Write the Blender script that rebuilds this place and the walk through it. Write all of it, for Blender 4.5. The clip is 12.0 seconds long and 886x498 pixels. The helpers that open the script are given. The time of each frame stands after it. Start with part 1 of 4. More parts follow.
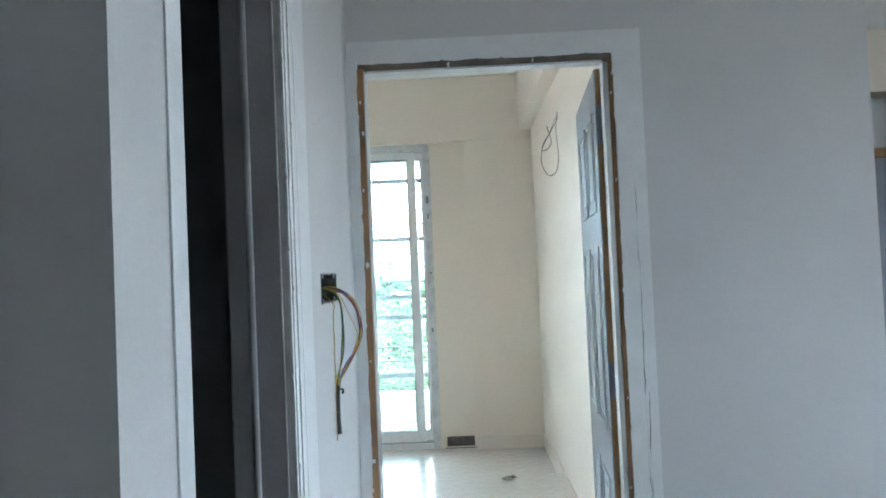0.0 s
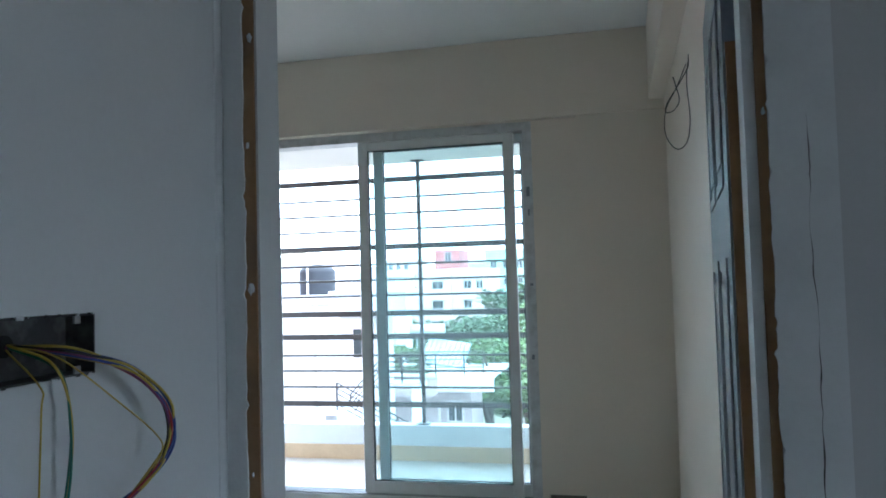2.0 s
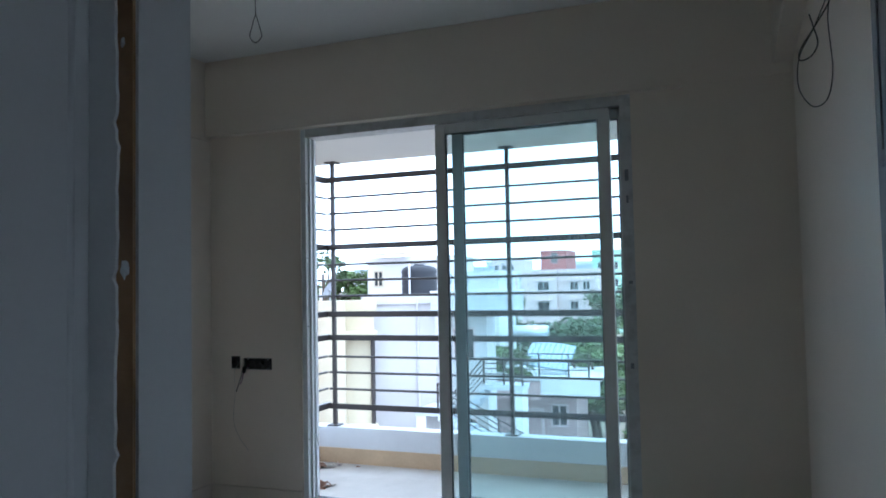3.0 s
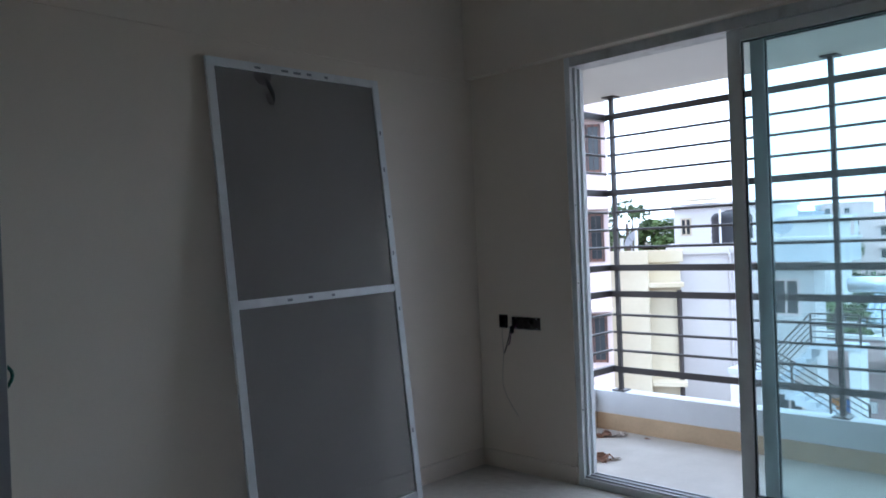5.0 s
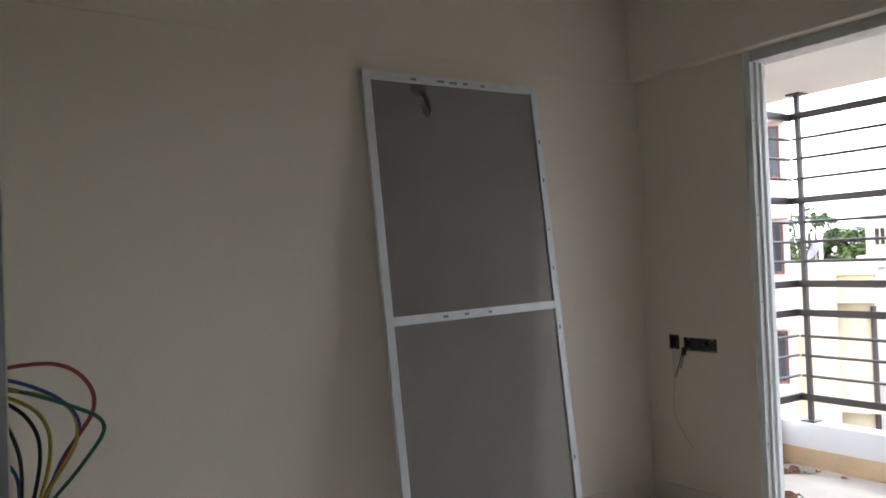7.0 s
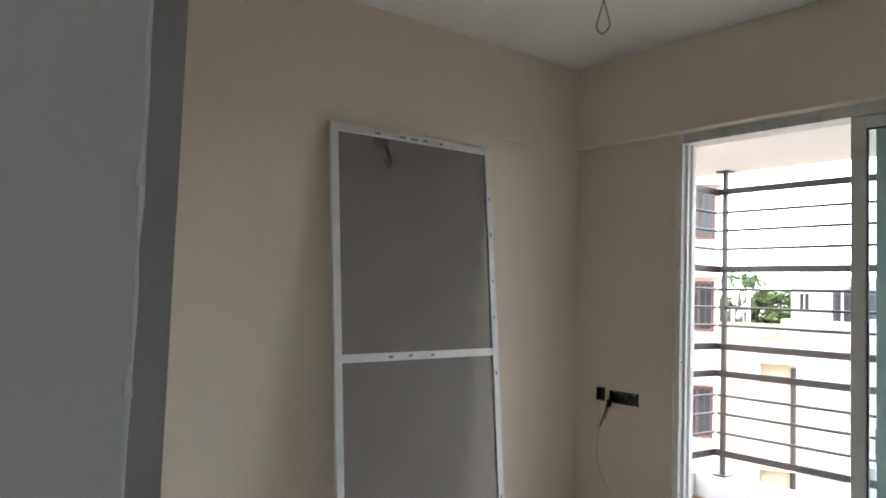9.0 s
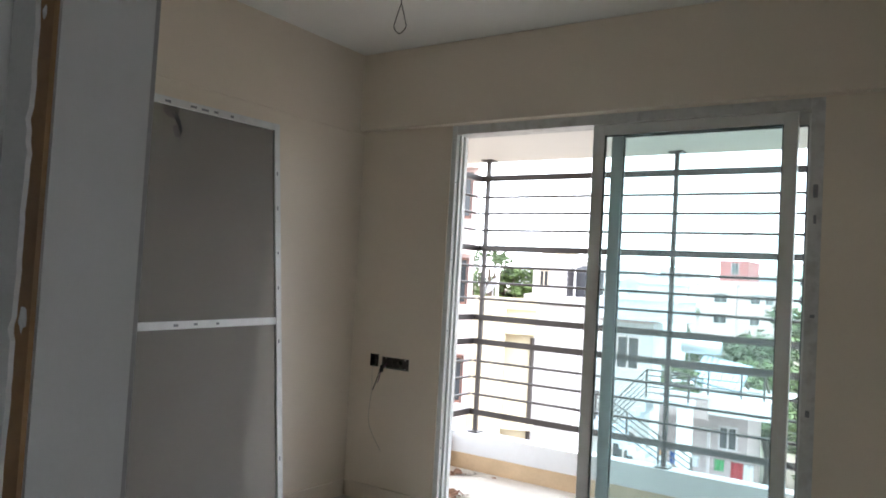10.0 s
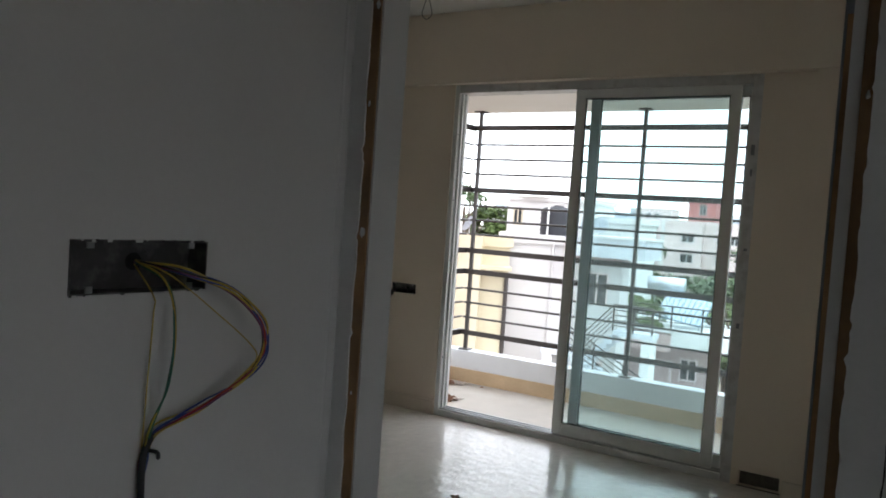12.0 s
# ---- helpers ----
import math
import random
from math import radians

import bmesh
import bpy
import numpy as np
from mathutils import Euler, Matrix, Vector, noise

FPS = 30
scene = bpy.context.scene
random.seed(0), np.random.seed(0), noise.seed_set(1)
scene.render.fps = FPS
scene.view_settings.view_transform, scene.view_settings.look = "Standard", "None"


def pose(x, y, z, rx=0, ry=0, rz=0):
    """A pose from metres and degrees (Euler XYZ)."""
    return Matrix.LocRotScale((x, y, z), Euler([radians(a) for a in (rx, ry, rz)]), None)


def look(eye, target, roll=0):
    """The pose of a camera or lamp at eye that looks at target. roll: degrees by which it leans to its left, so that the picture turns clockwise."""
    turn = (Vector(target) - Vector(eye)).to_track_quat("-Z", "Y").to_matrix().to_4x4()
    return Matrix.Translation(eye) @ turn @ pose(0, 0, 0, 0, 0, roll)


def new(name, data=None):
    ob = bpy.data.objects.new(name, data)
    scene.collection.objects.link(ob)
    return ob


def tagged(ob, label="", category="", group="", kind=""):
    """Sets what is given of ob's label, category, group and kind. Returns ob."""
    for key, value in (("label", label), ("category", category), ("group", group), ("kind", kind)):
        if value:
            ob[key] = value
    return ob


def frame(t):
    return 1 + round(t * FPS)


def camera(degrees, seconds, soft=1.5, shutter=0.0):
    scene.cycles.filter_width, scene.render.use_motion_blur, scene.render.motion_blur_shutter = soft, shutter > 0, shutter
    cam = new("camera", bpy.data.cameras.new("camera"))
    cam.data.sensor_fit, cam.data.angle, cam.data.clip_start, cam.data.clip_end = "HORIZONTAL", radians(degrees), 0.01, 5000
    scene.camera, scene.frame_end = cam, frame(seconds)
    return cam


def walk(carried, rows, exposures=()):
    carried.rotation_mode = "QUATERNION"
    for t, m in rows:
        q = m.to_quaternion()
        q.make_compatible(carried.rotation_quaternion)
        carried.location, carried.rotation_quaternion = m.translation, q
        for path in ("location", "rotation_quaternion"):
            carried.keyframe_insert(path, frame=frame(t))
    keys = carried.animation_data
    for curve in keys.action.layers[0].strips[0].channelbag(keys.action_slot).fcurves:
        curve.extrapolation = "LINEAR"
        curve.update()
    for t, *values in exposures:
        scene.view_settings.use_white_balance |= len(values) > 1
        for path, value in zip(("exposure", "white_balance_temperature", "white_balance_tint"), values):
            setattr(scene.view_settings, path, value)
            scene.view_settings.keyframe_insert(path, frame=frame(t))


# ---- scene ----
cam = camera(60.9, 12.0, soft=1.8)
PATH = [
    (0, (0.346, -0.001, 1.345), (0.297, 1.997, 1.411), -2.5),
    (0.5, (0.458, 0.26, 1.353), (0.344, 2.256, 1.416), -2.2),
    (1, (0.493, 0.621, 1.367), (0.298, 2.611, 1.432), -1.8),
    (1.5, (0.534, 0.911, 1.363), (0.252, 2.89, 1.432), -1.9),
    (2, (0.64, 1.237, 1.384), (0.18, 3.182, 1.473), -1.6),
    (2.5, (0.637, 1.526, 1.366), (0.038, 3.432, 1.47), -1.2),
    (4.5, (0.588, 2.276, 1.354), (-0.627, 3.865, 1.358), -2.1),
    (5, (0.496, 2.383, 1.36), (-0.905, 3.811, 1.349), -2.2),
    (5.5, (0.41, 2.454, 1.372), (-1.128, 3.732, 1.374), -2.5),
    (6, (0.371, 2.496, 1.378), (-1.27, 3.639, 1.4), -2.7),
    (6.5, (0.361, 2.509, 1.366), (-1.308, 3.61, 1.38), -2.5),
    (8.5, (0.428, 2.44, 1.435), (-1.202, 3.59, 1.574), 0.3),
    (9, (0.548, 2.336, 1.431), (-1.031, 3.558, 1.556), 2.0),
    (9.5, (0.621, 2.242, 1.45), (-0.73, 3.714, 1.53), 2.6),
    (10, (0.632, 2.072, 1.431), (-0.493, 3.724, 1.51), 3.3),
    (10.5, (0.652, 1.883, 1.431), (-0.317, 3.631, 1.487), 3.6),
    (11, (0.722, 1.689, 1.432), (-0.171, 3.478, 1.448), 3.4),
    (11.5, (0.8726, 1.447, 1.411), (-0.0654, 3.214, 1.389), 4.0),
    (12, (0.913, 1.262, 1.419), (-0.141, 2.96, 1.337), 4.0),
]
EXPOSURES = [
    (0.0, 3.3, 5500, 4), (0.5, 3.08, 5350, 3), (1.0, 2.7, 5250, 2), (1.5, 2.35, 5250, 3), (2.0, 1.6, 5200, 3), (2.5, 0.95, 5100, 4),
    (4.5, 0.15, 5100, 8), (5.0, 0.27, 5250, 9), (5.5, 0.6, 5500, 11), (6.0, 0.75, 5650, 12), (6.5, 0.85, 6000, 12), (8.5, 1.38, 6450, 12), (9.5, 1.45, 6350, 10),
    (10.0, 1.32, 6350, 10), (10.5, 1.1, 6400, 10), (11.0, 0.9, 6450, 10), (11.5, 0.65, 6500, 10), (12.0, 0.55, 6500, 10),
]
walk(cam, [(t, look(eye, target, roll)) for t, eye, target, roll in PATH], EXPOSURES)


# ---- world, sun and large lights ----
world = bpy.data.worlds.new("sky")
scene.world = world
world.use_nodes = True
wn = world.node_tree.nodes
wn.clear()
sky = wn.new("ShaderNodeTexSky")
sky.sky_type = "NISHITA"
sky.sun_disc = False
sky.sun_elevation, sky.sun_rotation = radians(58), radians(35)
haze = wn.new("ShaderNodeMixRGB")
haze.inputs[0].default_value = 0.8
haze.inputs[2].default_value = (26.0, 27.2, 29.0, 1)
wback = wn.new("ShaderNodeBackground")
wback.inputs["Strength"].default_value = 0.12
wout = wn.new("ShaderNodeOutputWorld")
world.node_tree.links.new(sky.outputs[0], haze.inputs[1])
world.node_tree.links.new(haze.outputs[0], wback.inputs["Color"])
world.node_tree.links.new(wback.outputs[0], wout.inputs["Surface"])

sun = new("sun", bpy.data.lights.new("sun", "SUN"))
sun.data.energy, sun.data.angle, sun.data.color = 0.6, radians(14), (1.0, 0.96, 0.9)
sun.matrix_world = look((10, -14, 27), (0, 0, 0))


# ---- materials ----
def material(name, colour, rough=0.6, metal=0.0, vary=0.08, scale=6.0, grain=60.0, bump=0.15, stain=None, stain_amount=0.0, stain_scale=1.5,
             gloss_vary=0.0, object_vary=0.0, depth=0.004):
    m = bpy.data.materials.new(name)
    m.use_nodes = True
    n, l = m.node_tree.nodes, m.node_tree.links
    b = n["Principled BSDF"]
    b.inputs["Roughness"].default_value, b.inputs["Metallic"].default_value = rough, metal
    co = n.new("ShaderNodeTexCoord")
    big, fine = n.new("ShaderNodeTexNoise"), n.new("ShaderNodeTexNoise")
    big.inputs["Scale"].default_value, big.inputs["Detail"].default_value = scale, 5
    fine.inputs["Scale"].default_value, fine.inputs["Detail"].default_value = grain, 3
    geo = n.new("ShaderNodeNewGeometry")
    for t in (big, fine):
        l.new(geo.outputs["Position"], t.inputs["Vector"])
    add = n.new("ShaderNodeMath")
    add.operation = "MULTIPLY_ADD"
    add.inputs[1].default_value = 0.35
    l.new(fine.outputs["Fac"], add.inputs[0])
    l.new(big.outputs["Fac"], add.inputs[2])
    ramp = n.new("ShaderNodeMapRange")
    ramp.inputs["From Min"].default_value, ramp.inputs["From Max"].default_value = 0.35, 1.0
    ramp.inputs["To Min"].default_value, ramp.inputs["To Max"].default_value = 1 - vary, 1 + vary
    l.new(add.outputs[0], ramp.inputs["Value"])
    tint = n.new("ShaderNodeVectorMath")
    tint.operation = "SCALE"
    tint.inputs[0].default_value = colour
    last = ramp.outputs[0]
    if object_vary:
        info = n.new("ShaderNodeObjectInfo")
        rr = n.new("ShaderNodeMapRange")
        rr.inputs["To Min"].default_value, rr.inputs["To Max"].default_value = 1 - object_vary, 1 + object_vary
        l.new(info.outputs["Random"], rr.inputs["Value"])
        mul = n.new("ShaderNodeMath")
        mul.operation = "MULTIPLY"
        l.new(last, mul.inputs[0])
        l.new(rr.outputs[0], mul.inputs[1])
        last = mul.outputs[0]
    l.new(last, tint.inputs["Scale"])
    out = tint.outputs[0]
    if stain:
        st = n.new("ShaderNodeTexNoise")
        st.inputs["Scale"].default_value, st.inputs["Detail"].default_value = stain_scale, 7
        l.new(geo.outputs["Position"], st.inputs["Vector"])
        sr = n.new("ShaderNodeMapRange")
        sr.inputs["From Min"].default_value, sr.inputs["From Max"].default_value = 0.5, 0.72
        sr.inputs["To Max"].default_value = stain_amount
        l.new(st.outputs["Fac"], sr.inputs["Value"])
        mx = n.new("ShaderNodeMixRGB")
        mx.inputs[2].default_value = (*stain, 1)
        l.new(sr.outputs[0], mx.inputs[0])
        l.new(out, mx.inputs[1])
        out = mx.outputs[0]
    l.new(out, b.inputs["Base Color"])
    if gloss_vary:
        gr = n.new("ShaderNodeMapRange")
        gr.inputs["From Min"].default_value, gr.inputs["From Max"].default_value = 0.38, 0.64
        gr.inputs["To Min"].default_value, gr.inputs["To Max"].default_value = rough, rough + gloss_vary
        l.new(big.outputs["Fac"], gr.inputs["Value"])
        l.new(gr.outputs[0], b.inputs["Roughness"])
    if bump:
        bp = n.new("ShaderNodeBump")
        bp.inputs["Strength"].default_value, bp.inputs["Distance"].default_value = bump, depth
        l.new(add.outputs[0], bp.inputs["Height"])
        l.new(bp.outputs[0], b.inputs["Normal"])
    return m


CREAM = material("cream_wall_paint", (0.80, 0.712, 0.61), 0.5, vary=0.04, scale=2.2, grain=140, bump=0.12, stain=(0.66, 0.585, 0.50), stain_amount=0.3, stain_scale=1.1)
# Dark grey that holds the unlit side room's shade in its colour.
SHADEGREY = material("shade_dark_grey_plaster", (0.20, 0.20, 0.205), 0.9, vary=0.15, scale=4, grain=80, bump=0.3)
PUTTY = material("grey_white_primer", (0.63, 0.63, 0.62), 0.55, vary=0.05, scale=2.5, grain=90, bump=0.12, stain=(0.67, 0.68, 0.67), stain_amount=0.5, stain_scale=1.7)
# Grey primer with the weak light on jamb and reveal edge painted in.
SHADEPRIMER = material("shade_darkened_grey_primer", (0.37, 0.36, 0.36), 0.6, vary=0.1, scale=5, grain=90, bump=0.2, stain=(0.28, 0.27, 0.27), stain_amount=0.5, stain_scale=4)
FILLER = material("fresh_white_filler", (0.77, 0.785, 0.785), 0.6, vary=0.06, scale=14, grain=120, bump=0.3)
CEIL = material("white_ceiling_paint", (0.86, 0.845, 0.82), 0.7, vary=0.03, scale=1.5, grain=120, bump=0.08)
FLOOR = material("polished_vitrified_tile", (0.75, 0.715, 0.66), 0.03, vary=0.05, scale=16.0, grain=9, bump=0.8, stain=(0.52, 0.49, 0.44), stain_amount=0.2, stain_scale=2.2, gloss_vary=0.04, depth=0.006)
SKIRT = material("cream_skirting_tile", (0.75, 0.67, 0.58), 0.3, vary=0.05, scale=5, grain=80, bump=0.05)
UPVC = material("white_upvc", (0.78, 0.79, 0.79), 0.32, vary=0.05, scale=9, grain=90, bump=0.05, stain=(0.55, 0.53, 0.5), stain_amount=0.35, stain_scale=9)
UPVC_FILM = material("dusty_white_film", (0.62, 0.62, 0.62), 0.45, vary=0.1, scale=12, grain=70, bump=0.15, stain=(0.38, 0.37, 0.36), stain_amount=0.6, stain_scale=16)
TRACK = material("grey_aluminium_track", (0.42, 0.43, 0.44), 0.35, 0.8, vary=0.06, scale=10)
BEAD = material("dark_green_gasket", (0.06, 0.075, 0.075), 0.5, vary=0.1, scale=20)
WOOD = material("raw_brown_timber", (0.33, 0.20, 0.10), 0.75, vary=0.3, scale=9, grain=55, bump=0.5, stain=(0.15, 0.12, 0.095), stain_amount=0.75, stain_scale=5)
DOORWOOD = material("planed_brown_door_timber", (0.44, 0.255, 0.12), 0.6, vary=0.25, scale=8, grain=60, bump=0.3, stain=(0.30, 0.17, 0.08), stain_amount=0.5, stain_scale=4)
GREYWOOD = material("dusty_grey_brown_timber", (0.17, 0.15, 0.12), 0.85, vary=0.35, scale=12, grain=60, bump=0.5, stain=(0.30, 0.27, 0.22), stain_amount=0.6, stain_scale=9)
SLAB = material("slate_blue_moulded_skin", (0.29, 0.32, 0.37), 0.24, vary=0.12, scale=5, grain=160, bump=0.15, stain=(0.36, 0.37, 0.39), stain_amount=0.4, stain_scale=6)
RAIL = material("dark_brown_rail_paint", (0.045, 0.038, 0.037), 0.4, 0.2, vary=0.15, scale=12, grain=90, bump=0.1)
PARAPET = material("white_parapet_paint", (0.64, 0.65, 0.67), 0.7, vary=0.06, scale=4, grain=70, bump=0.2, stain=(0.55, 0.55, 0.57), stain_amount=0.4, stain_scale=3)
TAN = material("tan_skirting_stone", (0.52, 0.38, 0.24), 0.5, vary=0.15, scale=6, grain=60, bump=0.2)
BALC = material("dusty_balcony_tile", (0.49, 0.45, 0.40), 0.6, vary=0.1, scale=5, grain=60, bump=0.25, stain=(0.57, 0.54, 0.50), stain_amount=0.7, stain_scale=2.5)
STEELBOX = material("galvanised_back_box", (0.075, 0.073, 0.072), 0.55, 0.4, vary=0.3, scale=25, grain=120, bump=0.4, stain=(0.32, 0.31, 0.3), stain_amount=0.5, stain_scale=30)
# Black that paints the shade inside holes; also colours crack and knot.
HOLE = material("hole_shade_and_knot_black", (0.012, 0.012, 0.012), 0.9, vary=0.1)
CEMENT = material("rough_grey_cement", (0.15, 0.14, 0.13), 0.9, vary=0.3, scale=30, grain=150, bump=0.8, depth=0.01)
MESHBAR = material("white_screen_profile", (0.76, 0.77, 0.78), 0.35, vary=0.05, scale=10, grain=80, bump=0.05, stain=(0.5, 0.5, 0.5), stain_amount=0.3, stain_scale=12)
MARK = material("grey_print_bars", (0.22, 0.23, 0.26), 0.5, vary=0.2, scale=40)
PAPER = material("torn_brown_paper", (0.30, 0.17, 0.11), 0.8, vary=0.35, scale=25, bump=0.4)
PALEPAPER = material("pale_scrap", (0.60, 0.55, 0.5), 0.8, vary=0.2, scale=25, bump=0.3)
STRING = material("pale_string", (0.45, 0.43, 0.4), 0.8, vary=0.1)
WIRES = {
    "red": material("red_pvc", (0.36, 0.03, 0.03), 0.35, vary=0.1),
    "yellow": material("yellow_pvc", (0.50, 0.36, 0.05), 0.35, vary=0.1),
    "blue": material("blue_pvc", (0.03, 0.06, 0.26), 0.35, vary=0.1),
    "green": material("green_pvc", (0.02, 0.14, 0.09), 0.35, vary=0.1),
    "black": material("black_pvc", (0.012, 0.012, 0.014), 0.4, vary=0.1),
    "purple": material("purple_pvc", (0.16, 0.03, 0.12), 0.35, vary=0.1),
}
PINKL = material("pale_pink_render", (0.64, 0.525, 0.515), 0.85, vary=0.05, scale=0.8, grain=12, bump=0.1, stain=(0.6, 0.48, 0.46), stain_amount=0.4, stain_scale=0.5)
YELLOW = material("cream_yellow_render", (0.56, 0.50, 0.375), 0.85, vary=0.08, scale=0.7, grain=10, bump=0.1, stain=(0.48, 0.40, 0.25), stain_amount=0.5, stain_scale=0.6)
LILAC = material("pale_lilac_render", (0.57, 0.555, 0.56), 0.85, vary=0.05, scale=0.7, grain=10, bump=0.1, stain=(0.55, 0.52, 0.55), stain_amount=0.4, stain_scale=0.5)
WHITEB = material("white_render", (0.66, 0.66, 0.66), 0.85, vary=0.05, scale=0.6, grain=10, bump=0.1, stain=(0.58, 0.57, 0.56), stain_amount=0.4, stain_scale=0.5)
GREYB = material("weathered_grey_slab", (0.50, 0.53, 0.58), 0.85, vary=0.1, scale=0.8, grain=12, bump=0.1, stain=(0.3, 0.3, 0.32), stain_amount=0.5, stain_scale=0.7)
ROSE = material("dusty_rose_render", (0.46, 0.34, 0.33), 0.85, vary=0.08, scale=0.8, grain=12)
# Brick red made paler, so the distance haze sits in its colour.
HAZYRED = material("haze_paled_brick_red", (0.42, 0.15, 0.145), 0.85, vary=0.1, scale=0.4, grain=5)
MINT = material("mint_render", (0.42, 0.62, 0.50), 0.85, vary=0.08, scale=0.4, grain=5)
BLUEB = material("blue_grey_render", (0.42, 0.47, 0.55), 0.85, vary=0.1, scale=0.3, grain=4)
BROWNW = material("brown_window_timber", (0.20, 0.09, 0.065), 0.6, vary=0.2, scale=5)
DARKPANE = material("dark_window_pane", (0.03, 0.035, 0.04), 0.12, vary=0.2, scale=3)
TANK = material("black_tank_plastic", (0.016, 0.018, 0.024), 0.6, vary=0.2, scale=4)
STEEL = material("bright_steel", (0.62, 0.66, 0.72), 0.3, 0.6, vary=0.1, scale=4)
PANEL = material("solar_glass", (0.30, 0.38, 0.45), 0.12, 0.2, vary=0.1, scale=3)
BARK = material("grey_brown_bark", (0.10, 0.075, 0.055), 0.9, vary=0.3, scale=6, grain=40, bump=0.6)
LEAF = material("mid_green_leaves", (0.11, 0.165, 0.05), 0.6, vary=0.45, scale=1.3, grain=6, bump=0)
LEAFD = material("dark_green_leaves", (0.065, 0.105, 0.04), 0.6, vary=0.45, scale=1.2, grain=6, bump=0)
EARTH = material("dry_earth", (0.20, 0.16, 0.12), 0.95, vary=0.25, scale=0.25, grain=3, bump=0.3, stain=(0.09, 0.10, 0.05), stain_amount=0.8, stain_scale=0.12)
CLOTH = {
    "red": material("red_cotton", (0.5, 0.04, 0.06), 0.9, vary=0.2, scale=6),
    "white": material("white_cotton", (0.75, 0.72, 0.74), 0.9, vary=0.1, scale=6),
    "green": material("green_cotton", (0.05, 0.35, 0.12), 0.9, vary=0.2, scale=6),
    "blue": material("blue_cotton", (0.05, 0.14, 0.4), 0.9, vary=0.2, scale=6),
    "orange": material("orange_cotton", (0.55, 0.22, 0.05), 0.9, vary=0.2, scale=6),
}


def clear_glass():
    """New float glass; the glare's milky veil is painted in as translucent white."""
    m = bpy.data.materials.new("tinted_float_glass")
    m.use_nodes = True
    n, l = m.node_tree.nodes, m.node_tree.links
    n.clear()
    tr, gl, mx, fr, glare_veil, veil_mix, out = (n.new("ShaderNode" + k) for k in ("BsdfTransparent", "BsdfGlossy", "MixShader", "Fresnel", "BsdfTranslucent", "MixShader", "OutputMaterial"))
    tr.inputs[0].default_value = (0.885, 0.955, 0.955, 1)
    gl.inputs["Roughness"].default_value = 0.02
    fr.inputs[0].default_value = 1.45
    glare_veil.inputs[0].default_value = (0.80, 0.80, 0.79, 1)
    geo, no, rg = (n.new("ShaderNode" + k) for k in ("NewGeometry", "TexNoise", "MapRange"))
    no.inputs["Scale"].default_value, no.inputs["Detail"].default_value = 2.5, 4
    rg.inputs["To Min"].default_value, rg.inputs["To Max"].default_value = 0.01, 0.06
    l.new(geo.outputs["Position"], no.inputs["Vector"])
    l.new(no.outputs["Fac"], rg.inputs["Value"])
    l.new(rg.outputs[0], veil_mix.inputs[0])
    l.new(tr.outputs[0], veil_mix.inputs[1])
    l.new(glare_veil.outputs[0], veil_mix.inputs[2])
    l.new(fr.outputs[0], mx.inputs[0])
    l.new(veil_mix.outputs[0], mx.inputs[1])
    l.new(gl.outputs[0], mx.inputs[2])
    l.new(mx.outputs[0], out.inputs[0])
    return m


def net_cloth():
    """Woven grey insect net: too fine to tell its threads apart, half open."""
    m = bpy.data.materials.new("grey_insect_net")
    m.use_nodes = True
    n, l = m.node_tree.nodes, m.node_tree.links
    n.clear()
    tr, df, mx, out, geo, no = (n.new("ShaderNode" + k) for k in ("BsdfTransparent", "BsdfDiffuse", "MixShader", "OutputMaterial", "NewGeometry", "TexNoise"))
    no.inputs["Scale"].default_value = 4
    l.new(geo.outputs["Position"], no.inputs["Vector"])
    rg = n.new("ShaderNodeMapRange")
    rg.inputs["To Min"].default_value, rg.inputs["To Max"].default_value = 0.44, 0.52
    l.new(no.outputs["Fac"], rg.inputs["Value"])
    df.inputs[0].default_value = (0.31, 0.30, 0.285, 1)
    l.new(rg.outputs[0], mx.inputs[0])
    l.new(tr.outputs[0], mx.inputs[1])
    l.new(df.outputs[0], mx.inputs[2])
    l.new(mx.outputs[0], out.inputs[0])
    return m


GLASS, NET = clear_glass(), net_cloth()


# ---- mesh helpers ----
def slab(bm, x0, y0, z0, x1, y1, z1, m=None):
    """Adds a box between two corners."""
    lo, hi = (min(x0, x1), min(y0, y1), min(z0, z1)), (max(x0, x1), max(y0, y1), max(z0, z1))
    vs = [bm.verts.new((m @ Vector(p)) if m else p) for p in ((a, b, c) for a in (lo[0], hi[0]) for b in (lo[1], hi[1]) for c in (lo[2], hi[2]))]
    for f in ((0, 1, 3, 2), (4, 6, 7, 5), (0, 4, 5, 1), (2, 3, 7, 6), (0, 2, 6, 4), (1, 5, 7, 3)):
        bm.faces.new([vs[i] for i in f])
    return bm


def block(*c, bevel=0.0, m=None):
    bm = slab(bmesh.new(), *c, m=m)
    if bevel:
        bmesh.ops.bevel(bm, geom=list(bm.edges), offset=bevel, segments=2, affect="EDGES", profile=0.6)
    return bm


def finish(ob, bm, mat, smooth=False):
    bmesh.ops.recalc_face_normals(bm, faces=list(bm.faces))
    bm.to_mesh(ob.data)
    bm.free()
    ob.data.materials.append(mat)
    if smooth:
        for p in ob.data.polygons:
            p.use_smooth = True
    return ob


def part(name, bm, mat, parent=None, label="", smooth=False):
    ob = finish(new(name, bpy.data.meshes.new(name)), bm, mat, smooth)
    ob.parent = parent
    if label:
        ob["label"] = label
    return ob


def thing(name, label, category, group="", kind=""):
    return tagged(new(name), label, category, group, kind)


def structure(name, bm, mat, label, category):
    return tagged(part(name, bm, mat), label, category, "", "structure")


